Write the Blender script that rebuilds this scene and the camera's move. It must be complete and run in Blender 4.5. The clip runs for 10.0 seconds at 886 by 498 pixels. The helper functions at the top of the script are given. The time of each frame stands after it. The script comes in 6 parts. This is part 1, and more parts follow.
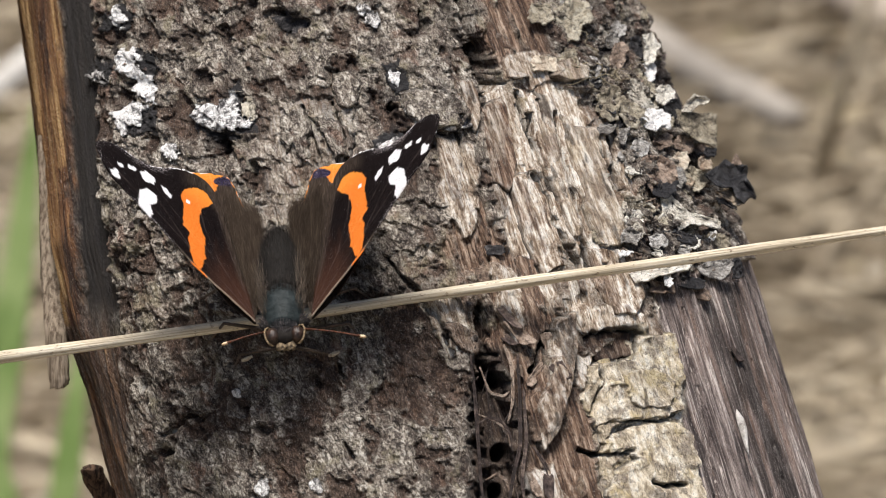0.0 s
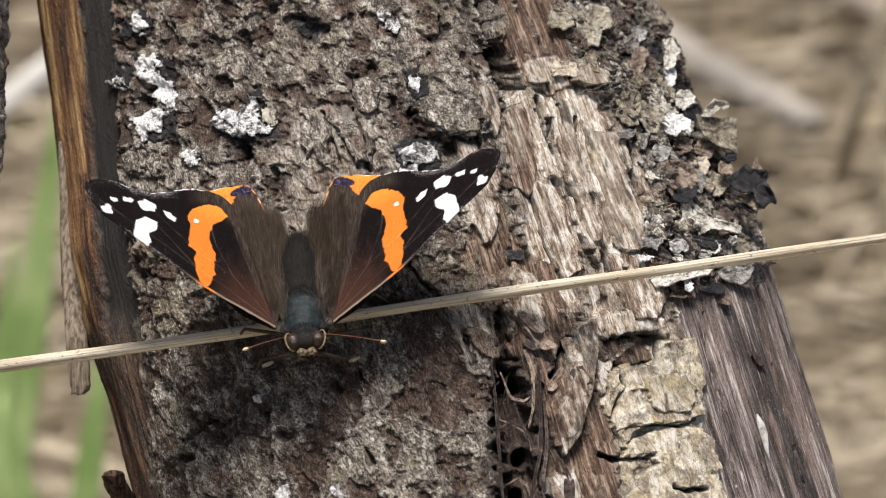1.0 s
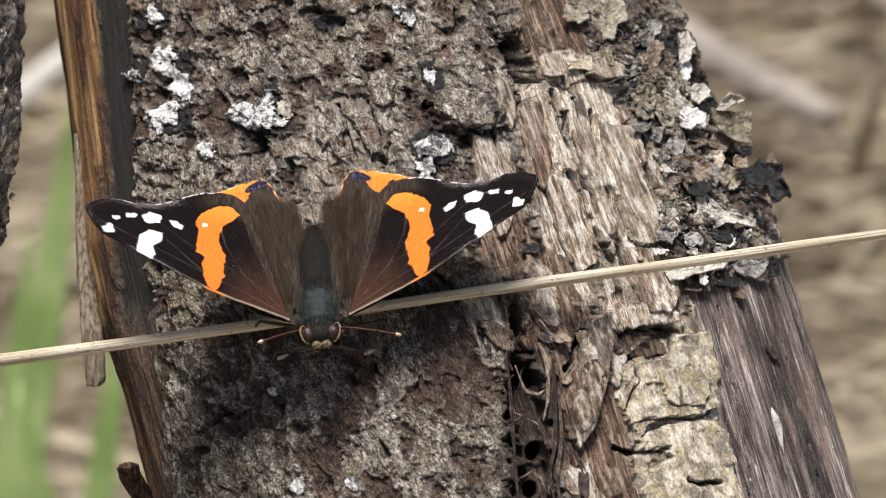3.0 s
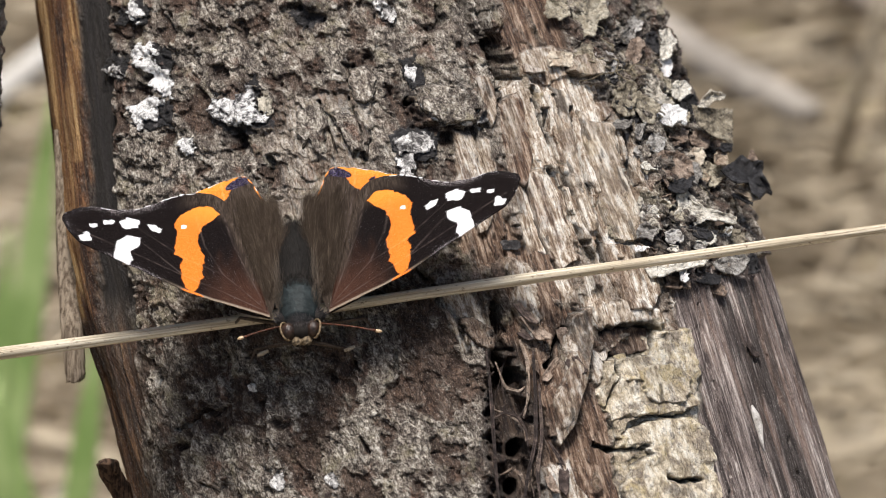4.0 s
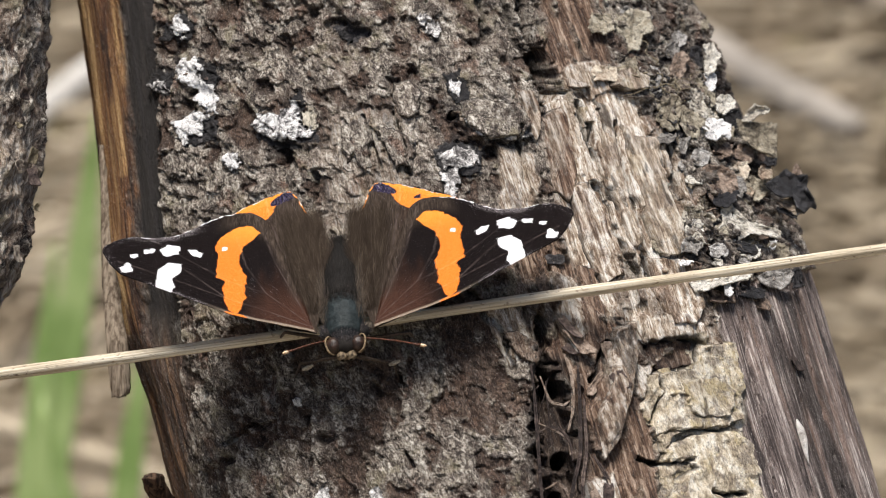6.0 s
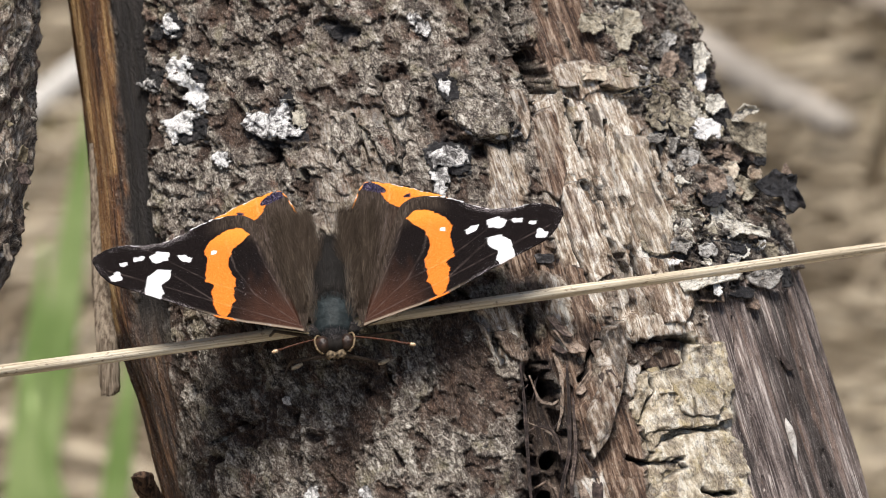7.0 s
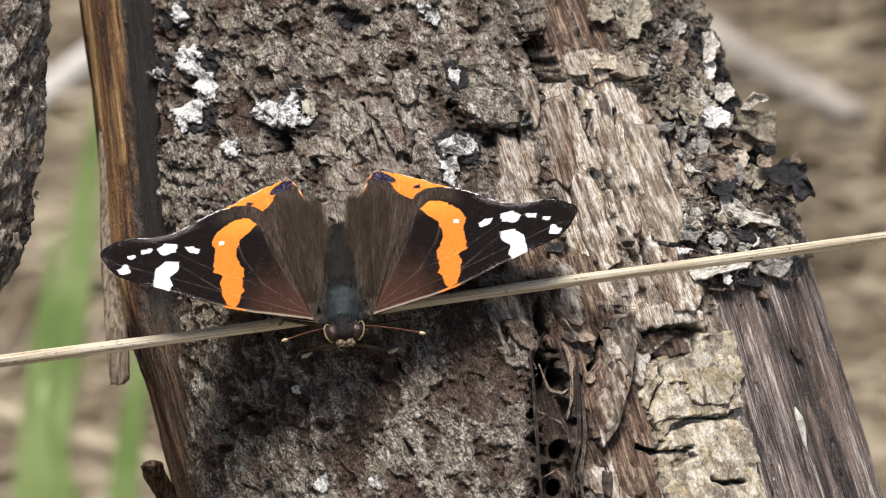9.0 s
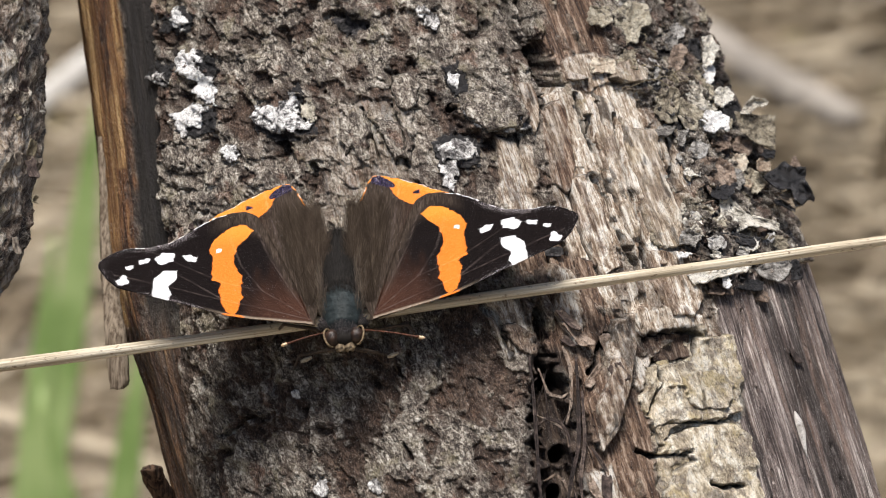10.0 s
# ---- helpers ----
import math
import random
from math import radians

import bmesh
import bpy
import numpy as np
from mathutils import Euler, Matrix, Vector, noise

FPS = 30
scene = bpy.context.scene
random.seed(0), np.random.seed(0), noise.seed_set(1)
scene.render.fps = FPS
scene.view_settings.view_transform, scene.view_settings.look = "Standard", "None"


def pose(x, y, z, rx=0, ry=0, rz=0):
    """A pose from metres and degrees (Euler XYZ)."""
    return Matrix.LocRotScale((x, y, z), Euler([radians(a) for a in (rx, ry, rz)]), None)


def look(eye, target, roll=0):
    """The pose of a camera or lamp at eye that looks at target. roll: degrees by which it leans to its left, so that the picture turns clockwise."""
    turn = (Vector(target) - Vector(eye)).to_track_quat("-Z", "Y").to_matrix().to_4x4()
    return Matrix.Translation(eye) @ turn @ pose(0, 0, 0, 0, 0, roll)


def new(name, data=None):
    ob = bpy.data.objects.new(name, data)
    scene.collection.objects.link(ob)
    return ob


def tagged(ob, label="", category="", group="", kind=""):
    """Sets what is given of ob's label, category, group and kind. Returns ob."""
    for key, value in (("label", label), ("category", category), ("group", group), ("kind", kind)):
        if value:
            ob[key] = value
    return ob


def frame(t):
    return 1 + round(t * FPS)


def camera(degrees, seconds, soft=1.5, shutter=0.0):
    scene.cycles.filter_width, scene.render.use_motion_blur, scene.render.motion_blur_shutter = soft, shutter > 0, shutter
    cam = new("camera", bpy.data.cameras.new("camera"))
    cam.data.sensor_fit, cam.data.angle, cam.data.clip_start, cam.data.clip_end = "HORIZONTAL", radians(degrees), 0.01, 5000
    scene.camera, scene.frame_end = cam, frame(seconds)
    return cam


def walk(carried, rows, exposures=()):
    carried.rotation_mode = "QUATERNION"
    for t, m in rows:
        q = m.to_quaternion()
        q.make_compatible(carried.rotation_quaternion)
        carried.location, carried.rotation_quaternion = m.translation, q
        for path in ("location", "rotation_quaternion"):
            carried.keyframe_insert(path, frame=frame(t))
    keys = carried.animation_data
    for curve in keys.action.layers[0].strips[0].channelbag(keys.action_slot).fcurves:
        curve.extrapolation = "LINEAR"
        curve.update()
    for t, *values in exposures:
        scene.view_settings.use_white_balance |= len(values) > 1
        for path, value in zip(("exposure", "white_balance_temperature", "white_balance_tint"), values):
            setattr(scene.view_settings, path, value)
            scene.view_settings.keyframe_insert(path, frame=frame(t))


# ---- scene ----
# ---- camera ----
# The plan is a square grid of 0.07 mm cells, square to the line of sight, with its middle (784, 441) on the
# butterfly's level; x runs to the right, y down, and depth comes out of it towards the camera.
CELL, FAR = 7e-5, 0.6
PLAN = Matrix.Translation((0, 0, 0.55)) @ pose(0, 0, 0, 70, 0, 0)
cam = camera(10.45, 10.0, soft=0.5)
cam.data.dof.use_dof = True
cam.data.dof.focus_distance = FAR + 0.016
cam.data.dof.aperture_fstop = 52
# seconds, tilt, pan and roll in degrees, distance from the plan
TURNS = [(0, -0.069, -0.667, -0.076, 0.5985),
         (0.1, -0.082, -0.609, -0.070, 0.5984),
         (0.2, -0.082, -0.555, -0.063, 0.5984),
         (0.3, -0.095, -0.528, -0.057, 0.5984),
         (0.4, -0.108, -0.522, -0.050, 0.5984),
         (0.5, -0.101, -0.523, -0.044, 0.5983),
         (0.7, -0.057, -0.481, -0.098, 0.5986),
         (1, -0.006, -0.425, -0.180, 0.5989),
         (1.2, 0.032, -0.461, -0.202, 0.5991),
         (1.5, -0.003, -0.374, -0.235, 0.5993),
         (1.7, 0.046, -0.314, -0.181, 0.5994),
         (2, 0.036, -0.312, -0.100, 0.5995),
         (2.1, 0.002, -0.278, -0.097, 0.5995),
         (2.2, -0.024, -0.242, -0.093, 0.5995),
         (3.3, -0.124, -0.270, -0.052, 0.5995),
         (3.5, -0.150, -0.302, -0.045, 0.5995),
         (3.7, -0.149, -0.351, -0.012, 0.5993),
         (4, -0.130, -0.478, 0.038, 0.5990),
         (4.2, -0.127, -0.447, 0.033, 0.5994),
         (4.5, -0.158, -0.358, 0.026, 0.6001),
         (4.7, -0.107, -0.239, 0.049, 0.5998),
         (5, -0.099, -0.141, 0.084, 0.5994),
         (5.1, -0.092, -0.085, 0.071, 0.5995),
         (5.2, -0.085, -0.008, 0.057, 0.5995),
         (6.3, 0.063, 0.013, -0.090, 0.5998),
         (6.5, 0.056, -0.083, -0.117, 0.5999),
         (6.7, 0.064, -0.029, -0.051, 0.6000),
         (7, 0.030, -0.075, 0.049, 0.6002),
         (7.2, 0.009, -0.040, 0.096, 0.6003),
         (7.5, -0.075, 0.095, 0.166, 0.6005),
         (7.7, -0.144, 0.126, 0.144, 0.6004),
         (7.9, -0.145, 0.214, 0.122, 0.6003),
         (8, -0.172, 0.214, 0.111, 0.6003),
         (8.1, -0.153, 0.229, 0.097, 0.6002),
         (8.3, -0.153, 0.183, 0.069, 0.6001),
         (8.5, -0.123, 0.128, 0.041, 0.5999),
         (8.7, -0.114, 0.069, 0.041, 0.6000),
         (9, -0.103, 0.038, 0.041, 0.6001),
         (9.2, 0.040, 0.008, 0.025, 0.6001),
         (9.3, 0.047, -0.005, 0.017, 0.6000),
         (9.5, 0.000, -0.000, -0.000, 0.6000),
         (9.8, -0.001, 0.029, -0.007, 0.6001),
         (10, -0.052, 0.031, -0.012, 0.6001)]
walk(cam, [(t, PLAN @ Matrix.Translation((0, 0, d)) @ pose(0, 0, 0, rx, ry, rz)) for t, rx, ry, rz, d in TURNS])

# ---- light: thin bright cloud, sun high and from the front ----
SUN = (PLAN.to_3x3() @ Vector((-0.07, 0.92, 0.36))).normalized()
world = bpy.data.worlds.new("sky")
scene.world = world
world.use_nodes = True
sky = world.node_tree.nodes.new("ShaderNodeTexSky")
sky.sky_type, sky.sun_disc = "NISHITA", False
sky.sun_elevation = math.asin(SUN.z)
sky.sun_rotation = math.atan2(SUN.x, SUN.y)
sky.dust_density = 4.0
world.node_tree.links.new(sky.outputs[0], world.node_tree.nodes["Background"].inputs[0])
world.node_tree.nodes["Background"].inputs[1].default_value = 0.075
sun = new("sun", bpy.data.lights.new("sun", "SUN"))
sun.data.energy, sun.data.angle, sun.data.color = 4.6, radians(24), (1.0, 0.94, 0.885)
sun.matrix_world = look(SUN * 3, (0, 0, 0))
scene.view_settings.exposure = 0.23

# ---- number tools ----
RNG = np.random.default_rng(7)
TABLE = RNG.random((256, 256))
FLAT = TABLE.astype(np.float32).ravel()


def smooth(e0, e1, v):
    t = np.clip((v - e0) / (e1 - e0), 0, 1)
    return t * t * (3 - 2 * t)


def vnoise(x, y, seed=0):
    """Smooth noise from 0 to 1."""
    x, y = np.asarray(x, np.float32) + np.float32(seed * 17.3), np.asarray(y, np.float32) + np.float32(seed * 31.7)
    i, j = np.floor(x), np.floor(y)
    u, v = x - i, y - j
    u, v = u * u * (3 - 2 * u), v * v * (3 - 2 * v)
    i, j = i.astype(np.int32) & 255, j.astype(np.int32) & 255
    a, b, c, d = i * 256, ((i + 1) & 255) * 256, j, (j + 1) & 255
    p, q = FLAT.take(a + c), FLAT.take(a + d)
    p = p + (FLAT.take(b + c) - p) * u
    q = q + (FLAT.take(b + d) - q) * u
    return p + (q - p) * v


def fbm(x, y, octaves=4, seed=0, gain=0.5):
    total, amp, norm = 0, 1.0, 0
    for k in range(octaves):
        total = total + amp * vnoise(x * 2 ** k, y * 2 ** k, seed + k * 5)
        norm += amp
        amp *= gain
    return total / norm


def line_gap(x, y, pts):
    """Distance from a line of points."""
    best = np.full(np.shape(x), 1e9)
    for (ax, ay), (bx, by) in zip(pts[:-1], pts[1:]):
        ex, ey = bx - ax, by - ay
        t = np.clip(((x - ax) * ex + (y - ay) * ey) / (ex * ex + ey * ey + 1e-9), 0, 1)
        best = np.minimum(best, np.hypot(x - ax - t * ex, y - ay - t * ey))
    return best


def inside_by(x, y, pts):
    """How far inside a closed outline, negative outside."""
    d = line_gap(x, y, list(pts) + [pts[0]])
    odd = np.zeros(np.shape(x), bool)
    for (ax, ay), (bx, by) in zip(pts, list(pts[1:]) + [pts[0]]):
        cross = (ay > y) != (by > y)
        odd ^= cross & (x < (bx - ax) * (y - ay) / (by - ay + 1e-12) + ax)
    return np.where(odd, d, -d)


def area(x, y, pts, soft, rough=14, seed=3):
    """1 inside an outline whose edge is ragged, 0 outside."""
    w = rough * (fbm(x / 38, y / 38, 4, seed) - 0.5) * 2
    return smooth(-soft, soft, inside_by(x, y, pts) + w)


# ---- mesh tools ----
def mesh_of(name, verts, faces, mats=(), smooth_faces=True):
    me = bpy.data.meshes.new(name)
    verts, faces = np.asarray(verts, np.float32).reshape(-1, 3), np.asarray(faces, np.int32)
    n, k = faces.shape
    me.vertices.add(len(verts))
    me.vertices.foreach_set("co", verts.ravel())
    me.loops.add(n * k)
    me.loops.foreach_set("vertex_index", faces.ravel())
    me.polygons.add(n)
    me.polygons.foreach_set("loop_start", np.arange(0, n * k, k, dtype=np.int32))
    me.polygons.foreach_set("use_smooth", np.full(n, smooth_faces))
    me.update(calc_edges=True)
    me.validate()
    for m in mats:
        me.materials.append(m)
    return me


def grid_faces(nr, nc, wrap=False, start=0):
    i, j = np.meshgrid(np.arange(nr - 1), np.arange(nc if wrap else nc - 1), indexing="ij")
    k = (j + 1) % nc
    return (np.stack([i * nc + j, i * nc + k, (i + 1) * nc + k, (i + 1) * nc + j], -1).reshape(-1, 4)) + start


def grain(me, **values):
    for key, v in values.items():
        at = me.attributes.new(key, "FLOAT", "POINT")
        at.data.foreach_set("value", np.asarray(v, np.float32).ravel())


def shell(P, thick, wrap=False):
    """A sheet of points closed into a plate of that thickness, with its rim."""
    P = np.asarray(P, float)
    nr, nc = P.shape[:2]
    du = np.roll(P, -1, 1) - np.roll(P, 1, 1) if wrap else np.gradient(P, axis=1)
    N = np.cross(du, np.gradient(P, axis=0))
    N /= np.linalg.norm(N, axis=-1, keepdims=True) + 1e-12
    top, low = P.reshape(-1, 3), (P - N * np.asarray(thick)[..., None]).reshape(-1, 3)
    f = grid_faces(nr, nc, wrap)
    n = nr * nc
    idx = np.arange(n).reshape(nr, nc)
    rims = [idx[-1]] if wrap else [idx[0][::-1], idx[:, 0], idx[-1], idx[:, -1][::-1]]
    extra = []
    for r in rims:
        a, b = (r, np.roll(r, -1)) if wrap else (r[:-1], r[1:])
        extra.append(np.stack([a, b, b + n, a + n], -1))
    return np.vstack([top, low]), np.vstack([f, f[:, ::-1] + n, *extra])


def tube(points, radii, sides=8):
    """Vertices and faces of a tapering round bar along a line of points."""
    pts = [Vector(p) for p in points]
    radii = list(np.broadcast_to(radii, len(pts)))
    d0, d1 = (pts[0] - pts[1]).normalized() * radii[0] * 0.2, (pts[-1] - pts[-2]).normalized() * radii[-1] * 0.2
    pts = [pts[0] + d0, *pts, pts[-1] + d1]
    radii = [radii[0] * 0.03, *radii, radii[-1] * 0.03]
    verts, side = [], None
    for k, p in enumerate(pts):
        d = (pts[min(k + 1, len(pts) - 1)] - pts[max(k - 1, 0)]).normalized()
        if side is None:
            side = d.orthogonal().normalized()
        side = (side - d * side.dot(d)).normalized()
        up = d.cross(side)
        for s in range(sides):
            a = 2 * math.pi * s / sides
            verts.append(p + (side * math.cos(a) + up * math.sin(a)) * radii[k])
    n = len(pts)
    f = grid_faces(n, sides, True)
    base = len(verts)
    verts += [pts[0], pts[-1]]
    caps = []
    for s in range(sides):
        t = (s + 1) % sides
        caps.append([base, t, s, s])
        caps.append([base + 1, (n - 1) * sides + s, (n - 1) * sides + t, (n - 1) * sides + t])
    return np.array([tuple(v) for v in verts]), f, np.array(caps)


def tubes_mesh(name, bars, mat, sides=6):
    """Several bars joined in one mesh: each is (points, radii)."""
    V, Q, off = [], [], 0
    for points, radii in bars:
        v, f, _ = tube(points, radii, sides)
        V.append(v), Q.append(f + off)
        off += len(v)
    return mesh_of(name, np.vstack(V), np.vstack(Q), [mat])


def thing(name, m, label, category, group="", kind=""):
    ob = tagged(new(name), label, category, group, kind)
    ob.matrix_world = m
    return ob


def part(name, me, parent, label="", m=None):
    ob = new(name, me)
    ob.parent = parent
    if m is not None:
        ob.matrix_basis = m
    if label:
        ob["label"] = label
    return ob


def plan(x, y, z=0.0):
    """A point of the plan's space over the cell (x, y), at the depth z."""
    k = CELL * (FAR - z) / FAR
    return np.stack([(x - 784) * k, (441 - y) * k, np.zeros_like(x * k) + z], -1)


def at(x, y, z=0.0):
    return Vector(plan(np.float64(x), np.float64(y), np.float64(z)))


# ---- materials ----
class Nodes:
    """Short writing for node trees; coordinates are the object's own, in millimetres."""

    def __init__(self, name, rough=0.8, spec=0.3):
        self.mat = bpy.data.materials.new(name)
        self.mat.use_nodes = True
        self.t = self.mat.node_tree
        self.b = self.t.nodes["Principled BSDF"]
        self.b.inputs["Roughness"].default_value = rough
        self.b.inputs["Specular IOR Level"].default_value = spec
        self.co = self.t.nodes.new("ShaderNodeTexCoord").outputs["Object"]

    def put(self, node, **ins):
        n = self.t.nodes.new(node)
        for key, v in ins.items():
            self.feed(n.inputs[key.replace("_", " ")], v)
        return n

    def feed(self, socket, v):
        if isinstance(v, bpy.types.NodeSocket):
            self.t.links.new(v, socket)
        else:
            socket.default_value = v

    def space(self, sx, sy, sz):
        n = self.put("ShaderNodeMapping", Vector=self.co)
        n.inputs["Scale"].default_value = (sx * 1000, sy * 1000, sz * 1000)
        return n.outputs[0]

    def noise(self, sx, sy, sz, detail=5, rough=0.6, twist=0.0):
        n = self.put("ShaderNodeTexNoise", Vector=self.space(sx, sy, sz), Detail=float(detail), Roughness=rough, Distortion=twist)
        n.inputs["Scale"].default_value = 1.0
        wide = self.put("ShaderNodeMapRange", Value=n.outputs["Fac"])
        wide.inputs["From Min"].default_value, wide.inputs["From Max"].default_value = 0.27, 0.73
        return wide.outputs[0]

    def ramp(self, fac, *stops):
        n = self.put("ShaderNodeValToRGB", Fac=fac)
        e = n.color_ramp.elements
        while len(e) < len(stops):
            e.new(0.5)
        for k, (p, c) in enumerate(stops):
            e[k].position = p
            e[k].color = (*c, 1) if isinstance(c, tuple) else (c, c, c, 1)
        return n.outputs[0]

    def mix(self, fac, a, b, blend="MIX"):
        n = self.t.nodes.new("ShaderNodeMix")
        n.data_type, n.blend_type = "RGBA", blend
        for socket, v in ((n.inputs[0], fac), (n.inputs[6], a), (n.inputs[7], b)):
            self.feed(socket, (*v, 1) if isinstance(v, tuple) else v)
        return n.outputs[2]

    def math(self, op, a, b=0.0, clamp=False):
        n = self.t.nodes.new("ShaderNodeMath")
        n.operation, n.use_clamp = op, clamp
        self.feed(n.inputs[0], a), self.feed(n.inputs[1], b)
        return n.outputs[0]

    def value(self, name):
        n = self.t.nodes.new("ShaderNodeAttribute")
        n.attribute_name = name
        return n.outputs["Fac"]

    def chance(self):
        return self.t.nodes.new("ShaderNodeObjectInfo").outputs["Random"]

    def done(self, color, bump=None, depth=0.0002, rough=None, strength=1.0):
        self.feed(self.b.inputs["Base Color"], color)
        if bump is not None:
            n = self.put("ShaderNodeBump", Height=bump, Distance=depth, Strength=strength)
            self.feed(self.b.inputs["Normal"], n.outputs[0])
        if rough is not None:
            self.feed(self.b.inputs["Roughness"], rough)
        return self.mat


def bark_material():
    n = Nodes("weathered_bark", 0.85, 0.25)
    along = n.t.nodes.new("ShaderNodeAttribute")
    along.attribute_name = "along"
    n.co = along.outputs["Vector"]
    big, mid = n.noise(0.14, 0.10, 0.14, 5, 0.65), n.noise(0.8, 0.45, 0.8, 7, 0.7, 0.25)
    fine, hairs = n.noise(4.5, 2.2, 4.5, 4, 0.7), n.noise(7.0, 0.9, 7.0, 3, 0.6, 0.15)
    weave = n.noise(2.0, 5.5, 2.0, 4, 0.7, 0.5)
    tone = n.math("ADD", n.math("MULTIPLY", mid, 0.58), n.math("ADD", n.math("MULTIPLY", weave, 0.24), n.math("MULTIPLY", fine, 0.18)))
    swirl = n.noise(1.25, 1.0, 1.25, 5, 0.62, 1.8)
    tone = n.math("ADD", n.math("MULTIPLY", tone, 0.60), n.math("MULTIPLY", swirl, 0.40))
    tone = n.math("ADD", n.math("MULTIPLY", n.math("SUBTRACT", tone, 0.5), 2.3), 0.465)
    gray = n.ramp(tone, (0.12, (0.030, 0.024, 0.021)), (0.32, (0.118, 0.098, 0.084)), (0.5, (0.275, 0.24, 0.196)), (0.66, (0.46, 0.42, 0.355)), (0.88, (0.76, 0.73, 0.66)))
    smudge = n.noise(0.30, 0.26, 0.30, 6, 0.68, 0.5)
    gray = n.mix(n.ramp(smudge, (0.24, 0.9), (0.47, 0.0)), gray, n.ramp(fine, (0.2, (0.020, 0.016, 0.014)), (0.8, (0.11, 0.084, 0.068))))
    scab = n.noise(0.24, 0.20, 0.24, 5, 0.6, 0.2)
    gray = n.mix(n.ramp(scab, (0.66, 0.0), (0.78, 0.8)), gray, n.ramp(tone, (0.25, (0.035, 0.018, 0.013)), (0.6, (0.16, 0.085, 0.058)), (0.85, (0.34, 0.22, 0.16))))
    gray = n.mix(n.ramp(big, (0.5, 0.0), (0.8, 0.35)), gray, (0.22, 0.155, 0.115))
    gray = n.mix(n.ramp(hairs, (0.66, 0.0), (0.9, 0.45)), gray, (0.52, 0.48, 0.42))
    gray = n.mix(n.ramp(n.noise(0.26, 0.24, 0.26, 5, 0.65, 0.4), (0.60, 0.0), (0.80, 0.55)), gray, n.ramp(fine, (0.2, (0.12, 0.10, 0.055)), (0.8, (0.44, 0.40, 0.27))))
    under = n.ramp(n.math("ADD", n.math("MULTIPLY", mid, 0.5), n.math("MULTIPLY", fine, 0.5)), (0.2, (0.014, 0.009, 0.007)), (0.48, (0.058, 0.036, 0.026)), (0.66, (0.14, 0.088, 0.062)), (0.9, (0.28, 0.205, 0.155)))
    # bare bark, with shade below the butterfly and in pits put in as colour
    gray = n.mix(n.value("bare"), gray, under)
    fib = n.noise(1.7, 0.16, 1.7, 6, 0.7, 0.35)
    blotch = n.noise(0.75, 0.42, 0.75, 6, 0.72, 0.6)
    grainfib = fib
    fib = n.math("ADD", n.math("MULTIPLY", fib, 0.55), n.math("MULTIPLY", blotch, 0.45))
    tan = n.ramp(fib, (0.2, (0.06, 0.036, 0.024)), (0.37, (0.25, 0.172, 0.115)), (0.5, (0.60, 0.50, 0.39)), (0.62, (0.95, 0.91, 0.84)))
    tan = n.mix(n.ramp(mid, (0.68, 0.0), (0.9, 0.6)), tan, (0.84, 0.79, 0.70))
    tan = n.mix(n.ramp(n.noise(0.5, 0.2, 0.5, 6, 0.7), (0.2, 0.75), (0.38, 0.0)), tan, (0.13, 0.08, 0.055))
    brown = n.ramp(grainfib, (0.15, (0.022, 0.014, 0.012)), (0.42, (0.105, 0.062, 0.042)), (0.6, (0.26, 0.172, 0.118)), (0.85, (0.58, 0.46, 0.36)))
    cream = n.ramp(mid, (0.12, (0.17, 0.13, 0.10)), (0.35, (0.46, 0.385, 0.275)), (0.52, (0.72, 0.635, 0.485)), (0.72, (0.94, 0.895, 0.785)))
    cream = n.mix(n.ramp(n.noise(0.4, 0.4, 0.4, 6, 0.72, 0.4), (0.30, 0.8), (0.52, 0.0)), cream, n.ramp(fine, (0.2, (0.10, 0.08, 0.065)), (0.8, (0.34, 0.29, 0.24))))
    cream = n.mix(n.ramp(n.noise(0.25, 0.25, 0.25, 5, 0.7), (0.55, 0.0), (0.75, 0.6)), cream, (0.66, 0.54, 0.29))
    grainy = n.noise(2.2, 0.075, 2.2, 6, 0.72, 0.6)
    grainy = n.math("ADD", n.math("MULTIPLY", grainy, 0.7), n.math("MULTIPLY", n.noise(0.5, 0.12, 0.5, 6, 0.7, 0.8), 0.3))
    wood = n.ramp(grainy, (0.15, (0.030, 0.024, 0.024)), (0.38, (0.095, 0.074, 0.069)), (0.57, (0.26, 0.212, 0.195)), (0.74, (0.76, 0.70, 0.65)))
    wood = n.mix(n.ramp(n.noise(0.22, 0.05, 0.22, 5, 0.65, 0.5), (0.52, 0.0), (0.72, 0.6)), wood, n.ramp(grainy, (0.25, (0.12, 0.088, 0.08)), (0.6, (0.50, 0.42, 0.385)), (0.8, (0.84, 0.78, 0.74))))
    wood = n.mix(n.ramp(n.noise(0.4, 0.03, 0.4, 5, 0.65), (0.55, 0.0), (0.8, 0.6)), wood, (0.24, 0.155, 0.115))
    wood = n.mix(n.ramp(n.noise(0.28, 0.035, 0.28, 6, 0.7), (0.24, 0.9), (0.40, 0.0)), wood, n.ramp(grainy, (0.3, (0.020, 0.017, 0.018)), (0.9, (0.11, 0.09, 0.085))))
    strip = n.ramp(n.noise(1.1, 0.05, 1.1, 7, 0.72, 0.35), (0.15, (0.020, 0.009, 0.006)), (0.42, (0.080, 0.034, 0.017)), (0.64, (0.22, 0.105, 0.045)), (0.9, (0.52, 0.32, 0.14)))
    strip = n.mix(n.ramp(n.noise(0.45, 0.10, 0.45, 6, 0.7), (0.3, 0.9), (0.55, 0.0)), strip, (0.026, 0.013, 0.010))
